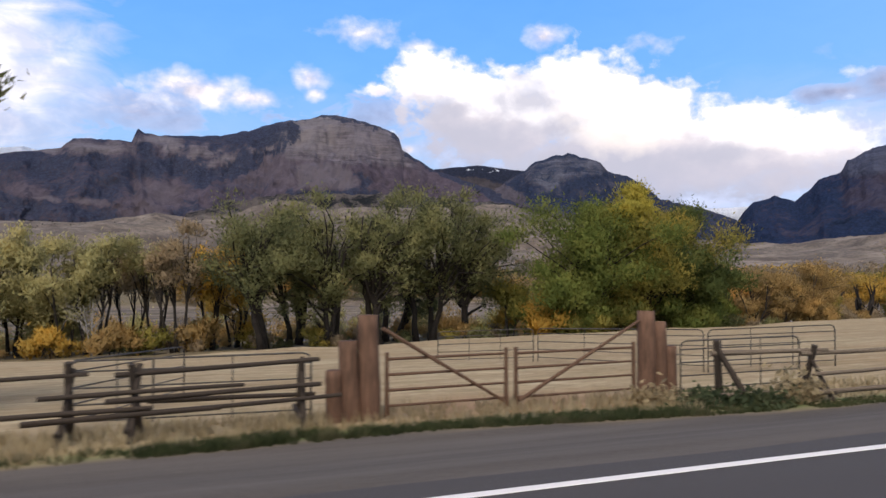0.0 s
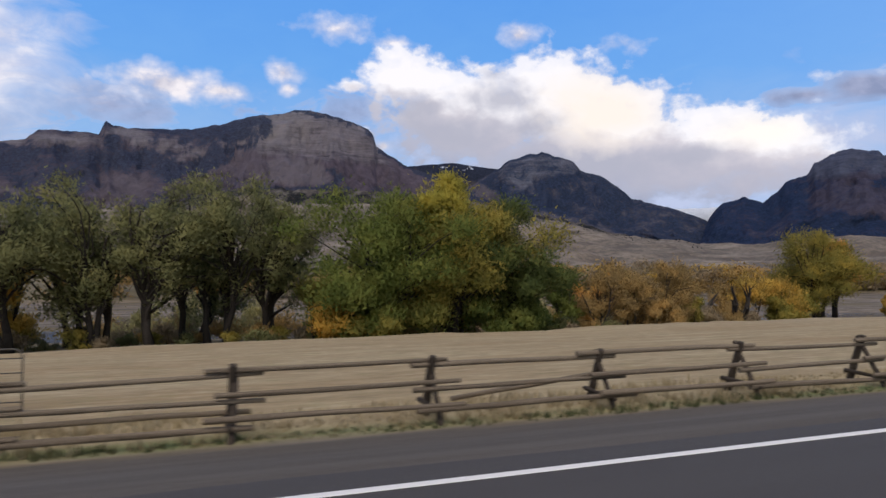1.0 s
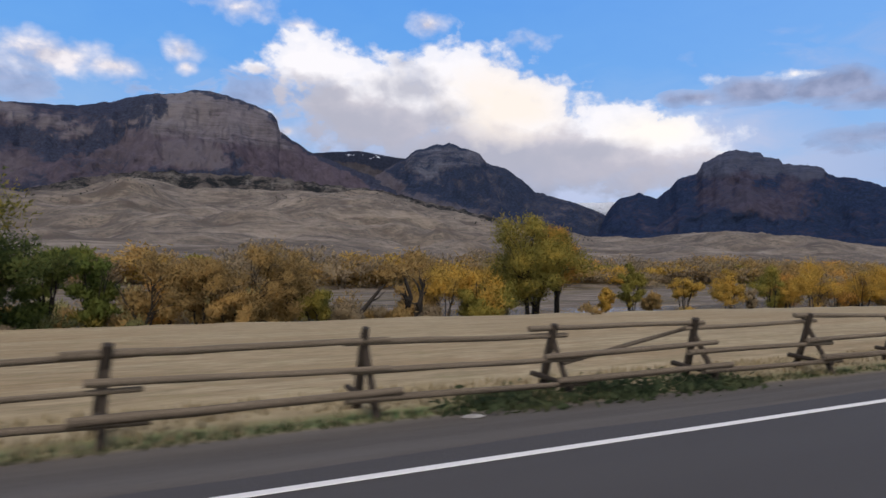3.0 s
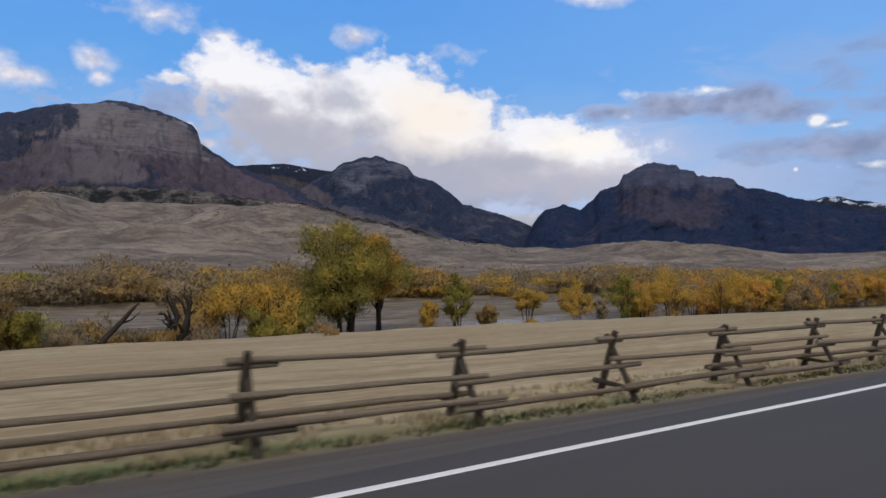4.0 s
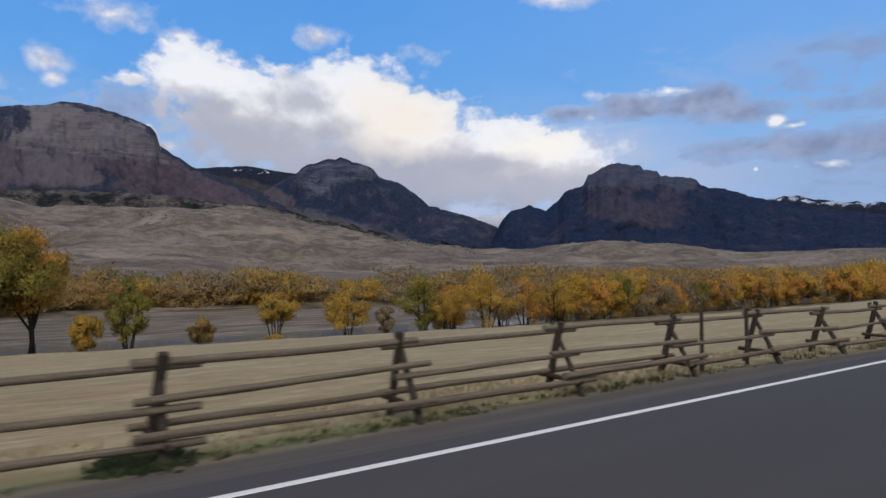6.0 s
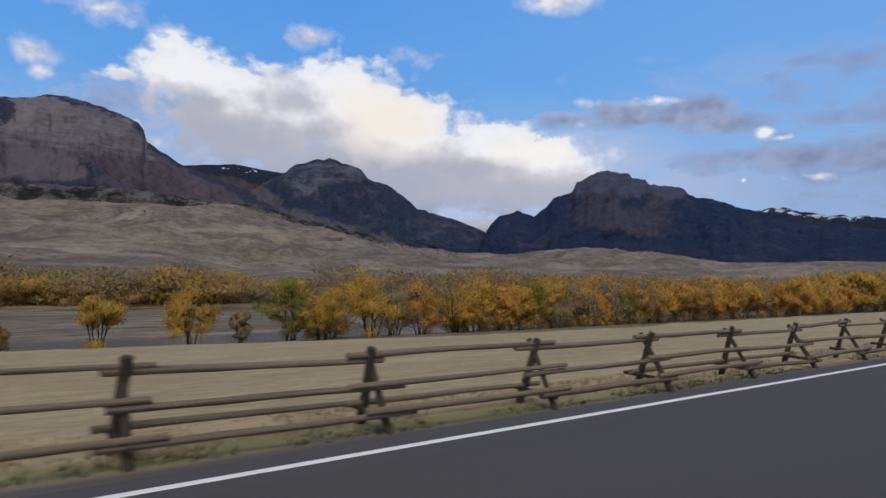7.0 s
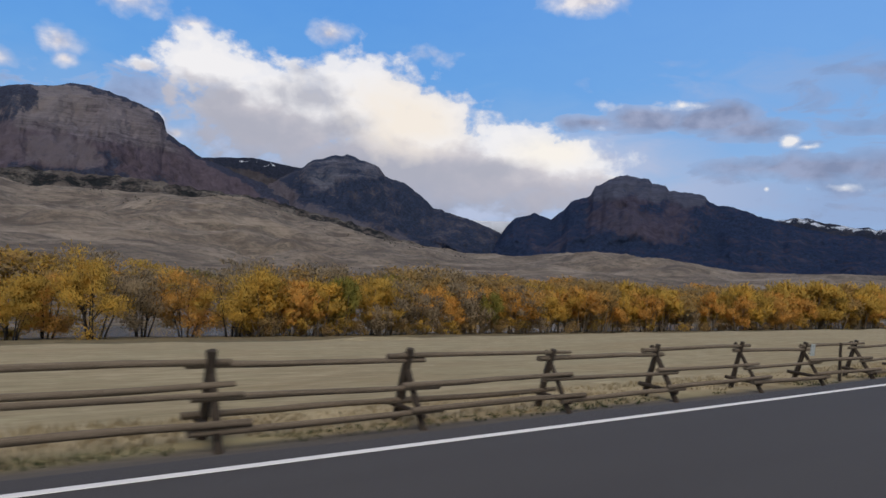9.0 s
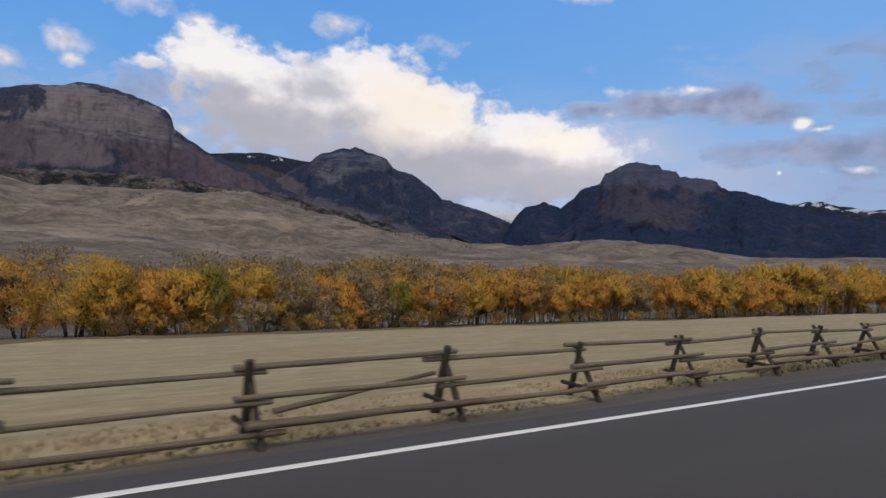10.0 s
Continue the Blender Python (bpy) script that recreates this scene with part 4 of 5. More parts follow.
# ---- logs: rails, posts and braces share a few crooked meshes ----
def log_meshes(name, mat, count, seed, bow, sides=8, rings=7):
    rng = np.random.default_rng(seed)
    out = []
    for _ in range(count):
        sh = Shape()
        t = np.linspace(0, 1, rings)
        oy, oz = np.cumsum(rng.normal(0, bow, rings)), np.cumsum(rng.normal(0, bow, rings))
        oy, oz = oy - oy[0] + (oy[0] - oy[-1]) * t, oz - oz[0] + (oz[0] - oz[-1]) * t
        rad = (1.08 - 0.2 * t) * rng.uniform(0.94, 1.06, rings)
        for k in range(rings):
            for q in range(sides):
                w = 2 * math.pi * q / sides
                sh.v.append((t[k] + 0.002 * rng.normal() * (k in (0, rings - 1)), oy[k] + rad[k] * math.cos(w), oz[k] + rad[k] * math.sin(w)))
        sh.f = [(k * sides + q, k * sides + (q + 1) % sides, (k + 1) * sides + (q + 1) % sides, (k + 1) * sides + q) for k in range(rings - 1) for q in range(sides)]
        sh.f += [tuple(reversed(range(sides))), tuple((rings - 1) * sides + q for q in range(sides))]
        me = bpy.data.meshes.new(name)
        me.from_pydata(sh.v, [], sh.f)
        me.polygons.foreach_set("use_smooth", [len(p.vertices) == 4 for p in me.polygons])
        me.materials.append(mat)
        out.append(me)
    return out


RAILS = log_meshes("rail", RAIL_WOOD, 10, 11, 0.15)
LEGS = log_meshes("post", POST_WOOD, 6, 12, 0.12, 8, 5)
PIPES = log_meshes("pipe", GATE_STEEL, 2, 13, 0.0, 8, 2)
GREY_PIPES = log_meshes("grey_pipe", PALE_STEEL, 2, 14, 0.0, 8, 2)


def log(name, kinds, p0, p1, radius, parent, rng):
    """A log of the given radius from p0 to p1."""
    p0, p1 = Vector(p0), Vector(p1)
    d = p1 - p0
    ob = new(name, kinds[int(rng.integers(len(kinds)))])
    ob.parent = parent
    turn = d.to_track_quat("X", "Z").to_matrix().to_4x4() @ Matrix.Rotation(rng.uniform(-0.4, 0.4), 4, "X")
    ob.matrix_basis = Matrix.Translation(p0) @ turn @ Matrix.Diagonal((d.length, radius, radius, 1))
    return ob


def buck(x, y, foot, top, parent, rng):
    """Two crossed legs that carry the rails, with a low tie between them."""
    h = top - foot
    jx, jy = rng.normal(0, 0.04), rng.normal(0, 0.025)
    log("post", LEGS, (x + jx, y + 0.31 + jy, foot - 0.12), (x - 0.4 * jx, y - 0.04 + jy, top + rng.uniform(-0.06, 0.01)), rng.uniform(0.062, 0.077), parent, rng)
    log("brace", LEGS, (x - 0.04 + 0.5 * jx, y - 0.64 + jy, foot - 0.1), (x + rng.uniform(0.02, 0.08), y + 0.2, foot + h * rng.uniform(0.88, 0.97)), rng.uniform(0.047, 0.06), parent, rng)
    log("tie", LEGS, (x - 0.08, y + rng.uniform(0.34, 0.5), foot + 0.22 * h), (x - 0.06, y - 0.6, foot + 0.18 * h), rng.uniform(0.038, 0.05), parent, rng)


# spans with a second low rail on the far legs, and with a doubled middle rail
LOW_PAIRS = {2, 9, 12, 24, 25, 28, 29, 30, 32, 35, 36, 37, 39, 40, 41, 46, 47, 49, 50, 60, 61, 71}
MID_PAIRS = {8, 28, 59}


def build_fence():
    rng = np.random.default_rng(5)
    fence = empty("fence")
    tagged(fence, "weathered buck-and-rail fence of grey-brown logs beside the road", "fence")
    xs = list(POST_X)
    while xs[-1] < 420:
        xs.append(xs[-1] + 3.3)
    spots = [(x, float(fence_y(x)), float(fence_foot(x)), float(fence_top(x)) + rng.normal(0, 0.02)) for x in xs]
    for x, y, f, t in spots:
        buck(x, y, f, t, fence, rng)
    for k in range(len(spots) - 1):
        (x0, y0, f0, t0), (x1, y1, f1, t1) = spots[k], spots[k + 1]
        h0, h1 = t0 - f0, t1 - f1
        for level, dy, thick in ((0.855, 0.04, 0.046), (0.535, -0.25, 0.046), (0.245, -0.52, 0.053)):
            e0, e1 = rng.uniform(0.22, 0.5), rng.uniform(0.22, 0.5)
            up = 0.042 if k % 2 else -0.042
            j0, j1 = rng.normal(0, 0.025, 2)
            r = thick * rng.uniform(0.88, 1.12)
            out = dy - (0.03 if k % 2 else 0.0)
            log("rail", RAILS, (x0 - e0, y0 + out, f0 + h0 * level + up + j0), (x1 + e1, y1 + out, f1 + h1 * level + up + j1), r, fence, rng)
            if level < 0.3 and k in LOW_PAIRS:
                log("rail", RAILS, (x0 - 0.3, y0 + 0.18, f0 + h0 * 0.27), (x1 + 0.3, y1 + 0.18, f1 + h1 * 0.27), 0.05, fence, rng)
            if 0.4 < level < 0.6 and k in MID_PAIRS:
                log("rail", RAILS, (x0 - 0.3, y0 - 0.12, f0 + h0 * 0.63), (x1 + 0.3, y1 - 0.12, f1 + h1 * 0.64), r, fence, rng)
    # rails that have slipped down at one end
    for k, a, b in ((19, 0.35, 0.8), (31, 0.3, 0.62), (67, 0.25, 0.6), (4, 0.2, 0.5)):
        (x0, y0, f0, t0), (x1, y1, f1, t1) = spots[k], spots[k + 1]
        log("rail", RAILS, (x0 + 0.5, y0 + 0.35, f0 + (t0 - f0) * a), (x1 - 0.1, y1 + 0.15, f1 + (t1 - f1) * b), 0.045, fence, rng)
    # single stakes between the bucks
    for x in (150.8, 152.5, 227.6, 37.8):
        y, f = float(fence_y(x)), float(fence_foot(x))
        log("stake", LEGS, (x, y - 0.25, f - 0.1), (x, y - 0.25, float(fence_top(x)) - 0.02), 0.045, fence, rng)

    # short run between the gateway and the first buck, and the run on the gate's other side
    y, f, t = float(fence_y(12)), float(fence_foot(12)), float(fence_top(12))
    log("post", LEGS, (10.25, y + 0.5, f - 0.1), (10.0, y + 0.3, t + 0.12), 0.08, fence, rng)
    log("brace", LEGS, (10.5, y - 0.15, f - 0.1), (10.05, y + 0.3, f + 1.05), 0.07, fence, rng)
    for level, dy in ((0.87, 0), (0.15, -0.3)):
        log("rail", RAILS, (9.9, y + 0.35 + dy, f + (t - f) * level), (12.7, y + dy, f + (t - f) * level), 0.05, fence, rng)

    side = empty("fence")
    tagged(side, "sagging log fence with doubled rails beside the gateway", "fence")
    y, f = 13.15, -1.32
    for x, top in ((-13.5, -0.1), (-9.8, -0.08), (-6.0, -0.05), (-2.2, 0.0), (-1.2, -0.08), (1.62, -0.08)):
        buck(x, y, f, top, side, rng)
    for x0, x1, z0, z1, dy in ((-14, -9.4, -0.28, -0.3, 0), (-14, -9.4, -0.62, -0.64, -0.2), (-10.2, -5.6, -0.3, -0.28, 0), (-10.2, -5.6, -0.68, -0.64, -0.2), (-10.2, -5.6, -0.98, -0.94, -0.35), (-6.4, -1.9, -0.3, -0.22, 0.0), (-6.4, -0.9, -0.86, -0.78, -0.35),
                               (-1.5, 1.95, -0.26, -0.14, 0.02), (-2.6, 0.6, -0.56, -0.5, -0.2), (-1.6, 1.95, -0.66, -0.56, -0.22), (-2.8, 0.2, -0.92, -0.84, -0.36), (-1.5, 2.3, -0.88, -0.76, -0.33), (-1.0, 1.9, -0.76, -0.82, 0.2)):
        log("rail", LEGS, (x0, y + dy, z0), (x1, y + dy, z1), rng.uniform(0.038, 0.05), side, rng)


def build_gate():
    rng = np.random.default_rng(9)
    y, f = 13.2, -1.33
    label = "rust-brown upright timbers of stepped height at the gateway"

    def timber_post(x, way, tops):
        post = empty("gate_post", Matrix.Translation((x, y, f)))
        tagged(post, label, "gate post", "posts at the gateway")
        w = 0.0
        for k, top in enumerate(tops):
            width = 0.38 - 0.04 * k
            sh = Shape()
            rings = np.linspace(-0.2, top, 9)
            lean, mid = rng.normal(0, 0.02), w + way * width / 2
            sh.tube([(mid + lean * z + 0.012 * math.sin(3 * z + k), 0.02 * k + 0.01 * math.sin(4 * z), z) for z in rings], [width / 2 * (1.12 - 0.06 * z + 0.03 * rng.normal()) for z in rings], 12)
            sh.make("timber", TIMBER, post, "", True)
            w += way * width * 0.97
        return post

    timber_post(3.1, -1, (1.98, 1.5, 0.95))
    timber_post(8.95, 1, (1.92, 1.68, 1.12))
    for name, x0, x1 in (("gate", 3.25, 5.76), ("gate", 5.98, 8.82)):
        gate = empty(name, Matrix.Translation((0, y, f)))
        tagged(gate, "closed rusty pipe gate with four bars and a diagonal stay", "gate", "pair of gate leaves")
        for q, (x, top) in enumerate(((x0, 1.25), (x1, 1.25))):
            log("stile", PIPES, (x, 0, 0.02), (x, 0, top), 0.045, gate, rng)
        for z in (0.22, 0.52, 0.82, 1.12):
            log("bar", PIPES, (x0, 0, z), (x1, 0, z + 0.01), 0.027, gate, rng)
        a, b = ((x0 - 0.1, 1.72), (x1 - 0.05, 0.16)) if x0 < 4 else ((x0 + 0.05, 0.16), (x1 + 0.12, 1.72))
        log("stay", PIPES, (a[0], -0.05, a[1]), (b[0], -0.05, b[1]), 0.038, gate, rng)


def build_panels():
    rng = np.random.default_rng(21)

    def panel(x0, y0, x1, y1, height, bars):
        z0, z1 = float(ground_z(x0, y0)), float(ground_z(x1, y1))
        ob = empty("corral_panel")
        tagged(ob, "thin grey-brown tubular steel corral panel in the field", "corral panel", "corral panels")
        a, b = Vector((x0, y0, z0)), Vector((x1, y1, z1))
        sh = Shape()
        up = Vector((0, 0, 1))
        d = (b - a)
        c = 0.16 * d.normalized()
        sh.tube([a, a + up * (height - 0.15), a + up * (height - 0.04) + c * 0.3, a + up * height + c, b + up * height - c, b + up * (height - 0.04) - c * 0.3, b + up * (height - 0.15), b], [0.019] * 8, 6)
        sh.make("frame", PALE_STEEL, ob, "", True)
        for k in range(bars):
            z = height * (0.15 + 0.7 * k / max(bars - 1, 1))
            log("bar", GREY_PIPES, a + up * z, b + up * z, 0.015, ob, rng)
        for q in (0.33, 0.66):
            log("strut", GREY_PIPES, a + d * q + up * 0.12, a + d * q + up * (height - 0.02), 0.013, ob, rng)

    panel(12.1, 24.2, 14.4, 17.6, 1.3, 4)
    panel(8.6, 26.0, 12.0, 24.4, 1.3, 4)
    panel(9.9, 13.0, 13.2, 12.9, 1.25, 4)
    panel(14.4, 17.4, 18.6, 16.6, 1.3, 4)
    panel(-2.4, 14.4, 1.9, 13.9, 1.3, 4)
    panel(-2.4, 14.5, -0.6, 19.5, 1.3, 4)


def build_signs():
    rng = np.random.default_rng(31)
    for x, w, h, drop, mat, text in ((37.8, 0.30, 0.30, 0.0, SIGN_WHITE, "small blank white square sign on a fence stake"), (189.37, 0.30, 0.44, 0.06, SIGN_GREY, "weathered pale grey notice board fixed to a fence post"), (226.01, 0.24, 0.32, 0.04, SIGN_GREY, "weathered pale grey notice board fixed to a fence post")):
        y, top = float(fence_y(x)), float(fence_top(x))
        sign = empty("sign", pose(x - (0.2 if x > 100 else 0), y - 0.3, top - drop, 4, rng.normal(0, 3), rng.normal(0, 4)))
        tagged(sign, text, "sign")
        sh = Shape()
        sh.box(-w / 2, -0.012, -h, w / 2, 0.006, 0, 0.004)
        plate = sh.make("plate", mat, sign)
        for z in (-0.05, -h + 0.05):
            b = Shape()
            b.tube([(0, -0.016, z), (0, 0.1, z)], [0.012, 0.012], 6)
            b.make("bolt", PALE_STEEL, plate)


# ---- trees ----
def make_tree(name, label, seed, height, width, leaf_mat, leaves, leaf, trunks=1, low=0.2, clumps=34, spread=1.0, bark=BARK, crook=0.12, clump_r=None, girth=1.0, group="", fine=True):
    """Tapered stems and limbs that end in clumps of small leaves; the crown's outline is uneven, with gaps."""
    rng = np.random.default_rng(seed)
    low *= 0.6
    tree = empty(name)
    tagged(tree, label, "tree", group)
    wood = Shape()
    stems = []
    top = height * 0.8
    for k in range(trunks):
        ang = 2 * math.pi * (k + rng.random()) / trunks
        root = np.array([math.cos(ang), math.sin(ang), 0]) * width * 0.07 * spread * (trunks > 1)
        tip = np.array([math.cos(ang) * width * 0.24 * spread * (trunks > 1), math.sin(ang) * width * 0.2 * spread * (trunks > 1), top * rng.uniform(0.8, 1.05)])
        tip[:2] += rng.normal(0, width * 0.05, 2)
        n = 8
        pts = np.array([root + (tip - root) * q for q in np.linspace(0, 1, n)])
        pts[1:-1, :2] += np.cumsum(rng.normal(0, crook * height / n * 0.5, (n - 2, 2)), 0)
        pts[0, 2] = -0.5
        rad = girth * height * 0.021 / max(1, trunks) ** 0.4
        radii = rad * np.array([1.5, 1.0, 0.86, 0.74, 0.6, 0.46, 0.32, 0.16])
        sides = 7 if fine else 4
        collar = stems[0][2] if stems else None
        stems.append((pts, radii, wood.tube(pts, list(radii), sides, True, collar)))
    cen = np.array([0, 0, height * (0.5 + low / 2)])
    rad3 = np.array([width / 2, width / 2 * 0.9, height * (1 - low) / 2])
    if clump_r is None:
        clump_r = 0.9 * (width / 2) / clumps ** 0.33
    # a few big lobes make the outline, smaller clumps fill each of them
    lobes = []
    for k in range(max(5, clumps // 4)):
        d = rng.normal(size=3)
        d /= np.linalg.norm(d)
        if d[2] < -0.2 and rng.random() < (0.4 if low > 0.2 else 0.0):
            d[2] *= -1
        wobble = 0.86 + 0.4 * noise.noise(Vector(d * 1.7) + Vector((seed * 3.1, 0, 0)))
        lobes.append((cen + d * rad3 * wobble * rng.uniform(0.55, 0.92), rng.uniform(0.75, 1.25)))
    spots = []
    for k in range(clumps):
        c, w = lobes[k % len(lobes)]
        p = c + rng.normal(0, 1, 3) * w * np.minimum(rad3, width * 0.45) * np.array([0.28, 0.28, 0.24])
        p[2] = min(max(p[2], height * max(low, 0.03) + 0.3 * clump_r), height - 0.3 * clump_r)
        spots.append(p)
    leafs, faces = [], []
    share = leaves / clumps
    for p in spots:
        pts, radii, base = stems[int(np.argmin([np.linalg.norm(s[0][5][:2] - p[:2]) for s in stems]))]
        q = np.clip(p[2] * rng.uniform(0.45, 0.75) / max(pts[-1][2], 1e-3), 0.08, 0.95) * (len(pts) - 1)
        k = int(q)
        start = pts[k] + (pts[min(k + 1, len(pts) - 1)] - pts[k]) * (q - k)
        mid = start + (p - start) * 0.5 + np.array([0, 0, 0.08 * height]) * rng.uniform(0.2, 1) + rng.normal(0, 0.03 * width, 3)
        r0 = min(radii[k] * 0.55, girth * height * 0.009)
        q1, q3 = start + (mid - start) * 0.5 + rng.normal(0, 0.012 * width, 3), mid + (p - mid) * 0.5 + rng.normal(0, 0.012 * width, 3)
        if fine:
            limb = wood.tube([start, q1, mid, q3, p], [r0, r0 * 0.85, r0 * 0.65, r0 * 0.45, r0 * 0.2], 5, False, base + k * sides)
        else:
            limb = wood.tube([start, mid, p], [r0, r0 * 0.65, r0 * 0.2], 3, False, base + k * sides)
        for _ in range(2 if fine and leaves < 100 else int(fine)):
            e = p + rng.normal(0, clump_r * 0.55, 3)
            wood.tube([q3, (q3 + e) / 2 + rng.normal(0, 0.1, 3), e], [r0 * 0.3, r0 * 0.22, r0 * 0.1], 3, False, limb + 15)
        m = int(1.5 * share * rng.uniform(0.6, 1.4))
        if m > 0:
            cl = rng.normal(0, 1, (m, 3)) * np.array([0.55, 0.55, 0.42]) * clump_r * rng.uniform(0.75, 1.25)
            leafs.append(p + cl)
            faces.append(cl / clump_r + 0.5 * (p - cen) / rad3 + np.array([0, 0, 0.6]))
    wood.make("trunk", bark, tree, "", True)
    if leafs:
        v, f, nor = spray_mesh(np.concatenate(leafs), leaf, rng, np.concatenate(faces), 0.3 if height > 12 else 0.6)
        mesh_object("crown", v, f, leaf_mat, tree, "", None, True, nor)
    return tree


def stand(tree, x, y, sink=0.0, turn=0.0, size=1.0, copy=False, broad=1.0):
    m = Matrix.Translation((x, y, float(ground_z(x, y)) - sink)) @ Matrix.Rotation(turn, 4, "Z") @ Matrix.Diagonal((size * broad, size * broad, size, 1))
    if copy:
        return copy_thing(tree, m)
    tree.matrix_basis = m
    return tree


def build_near_trees():
    g = "cottonwoods along the near bank"
    dark = "tall cottonwood with thinning dark olive leaves and black limbs"
    # dark group behind the gate
    for k, (x, y, h, w) in enumerate(((6.5, 77, 18.4, 14), (13.5, 80, 18.8, 13), (19.5, 78, 19.6, 13.5), (25.5, 81, 20.2, 13.5), (32, 82, 19.4, 12), (10.5, 87, 18.6, 12), (22.5, 88, 19, 12))):
        stand(make_tree("cottonwood", dark, 300 + k, h, w, LEAF_DARK, 8600, 0.23, 2 + k % 2, 0.3, 66, 1.15, girth=1.35, crook=0.2, clump_r=1.5, group=g), x, y, 0.2)
    # the broad green ones with a turning crown beside them
    stand(make_tree("cottonwood", "broad cottonwood with dense dark green leaves", 320, 15.6, 15.5, LEAF_GREEN, 30000, 0.23, 3, 0.04, 90, girth=1.3, clump_r=1.9, group=g), 42.5, 71, 0.2)
    stand(make_tree("cottonwood", "broad cottonwood, dense and green, with yellowing patches", 321, 16.4, 15, LEAF_LIME, 30000, 0.23, 3, 0.03, 90, girth=1.3, clump_r=1.9, group=g), 51.5, 73, 0.2)
    stand(make_tree("cottonwood", "tall cottonwood with a yellow crown among green ones", 325, 19.3, 8.5, LEAF_YELLOW, 12000, 0.23, 2, 0.8, 40, girth=1.2, group=g), 50.0, 71.5, 0.2)
    stand(make_tree("cottonwood", "rounded cottonwood with dense dark green leaves", 322, 16.2, 14, LEAF_DEEP, 26000, 0.23, 2, 0.0, 76, group=g), 58.0, 75, 0.2)
    stand(make_tree("poplar", "narrow bright green young poplar with upright twigs", 323, 9.2, 5.2, LEAF_GREEN, 3400, 0.3, 4, 0.03, 34, 0.6, group=g), 69.5, 79.5, 0.1)
    stand(make_tree("poplar", "small dark green poplar beside a cottonwood", 324, 9.6, 4.6, LEAF_GREEN, 2600, 0.3, 3, 0.05, 26, 0.6, group=g), 65.5, 80, 0.1)
    for k, (x, y, h, w, m) in enumerate(((36.5, 80, 8.2, 6, LEAF_LIME), (39.5, 86, 7.5, 5.5, LEAF_GOLD), (3.5, 88, 8.5, 6, LEAF_GOLD), (46, 68, 4.2, 6, LEAF_LIME), (54, 70, 4.0, 6, LEAF_GREEN), (41, 68, 4.4, 6.5, LEAF_GREEN), (59.5, 71.5, 4.8, 6.5, LEAF_GREEN), (50, 77, 5.0, 7, LEAF_DARK), (63.5, 76, 4.2, 5, LEAF_GREEN), (36.5, 70, 5.2, 5.5, LEAF_GOLD), (39.5, 67.5, 3.6, 5, LEAF_LIME))):
        stand(make_tree("shrub", "yellowing riverside shrub with several stems", 330 + k, h, w, m, 3000, 0.25, 4, 0.05, 22, group=g), x, y, 0.1)
    # thin turning trees further along the bank
    kinds = (LEAF_OLIVE, LEAF_PALE, LEAF_OLIVE, LEAF_PALE, LEAF_PALE, LEAF_PALE, LEAF_PALE, LEAF_PALE, LEAF_TAN, LEAF_PALE, LEAF_TAN, LEAF_GOLD, LEAF_GOLD)
    for k in range(13):
        x = -32 + 2.9 * k
        m = kinds[k]
        stand(make_tree("cottonwood", "slender cottonwood with sparse yellowing leaves", 350 + k, 13.0 + 1.3 * math.sin(k * 2.1), 9.0 if k < 7 else 7.5, m, 7500 if k < 7 else 3200, 0.23, 3, 0.3 if k < 7 else 0.8, 36, 1.1, group=g), x, 84 + 4 * math.sin(k * 1.7), 0.2)
    stand(make_tree("dead_tree", "bleached leafless dead tree leaning among the willows", 370, 7.5, 7, LEAF_TAN, 0, 0.3, 3, 0.2, 22, bark=PALE_BARK), -11.0, 78, 0.2)
    for k, (x, y) in enumerate(((-15, 77), (-9, 76), (-6.5, 78), (-1, 80))):
        stand(make_tree("shrub", "yellow and russet riverside shrub", 375 + k, 3.4, 4.4, (LEAF_GOLD, LEAF_BROWN, LEAF_LIME, LEAF_BROWN)[k], 900, 0.3, 4, 0.04, 16, group=g), x, y, 0.1)
    # tree close to the road
    stand(make_tree("cottonwood", "roadside cottonwood with dark green leaves", 380, 10.2, 5.4, LEAF_DARK, 3600, 0.2, 1, 0.5, 30), -8.0, 18.5, 0.2)
    # russet group
    for k, (x, y, h, w, m) in enumerate(((75, 78, 9.0, 8, LEAF_BROWN), (80.5, 80, 9.3, 8, LEAF_BROWN), (86, 80, 9.8, 8, LEAF_BROWN), (91, 83, 9.4, 8, LEAF_BROWN), (78, 86, 9.0, 7, LEAF_ORANGE), (88, 88, 9.5, 7, LEAF_TAN), (95, 84, 4.6, 5, LEAF_LIME), (83, 76, 4.0, 5, LEAF_BROWN), (100, 87, 3.4, 5, LEAF_TAN))):
        stand(make_tree("willow", "gnarled willow with thin russet leaves and dark twisted limbs", 390 + k, h, w, m, 8000, 0.17, 3, 0.1, 36, 1.2, crook=0.3, girth=1.2, group=g), x, y, 0.1)
    # undergrowth below the big trees
    rng = np.random.default_rng(61)
    under = [make_tree("shrub", "low tangled undergrowth below the cottonwoods", 460 + k, 3.0, 5.0, m, 900, 0.28, 4, 0.02, 16, group="undergrowth", fine=False) for k, m in enumerate((LEAF_BROWN, LEAF_OLIVE, LEAF_TAN, LEAF_DARK))]
    for k in range(60):
        x = -34 + 107 * (k + rng.random()) / 60
        stand(under[k % 4], x, 82 + rng.normal(0, 6) - 4 * (x > 36), 0.1, rng.uniform(0, 6.28), rng.uniform(0.6, 1.3) * (0.6 if x < 4 else 1.0), copy=k > 3)
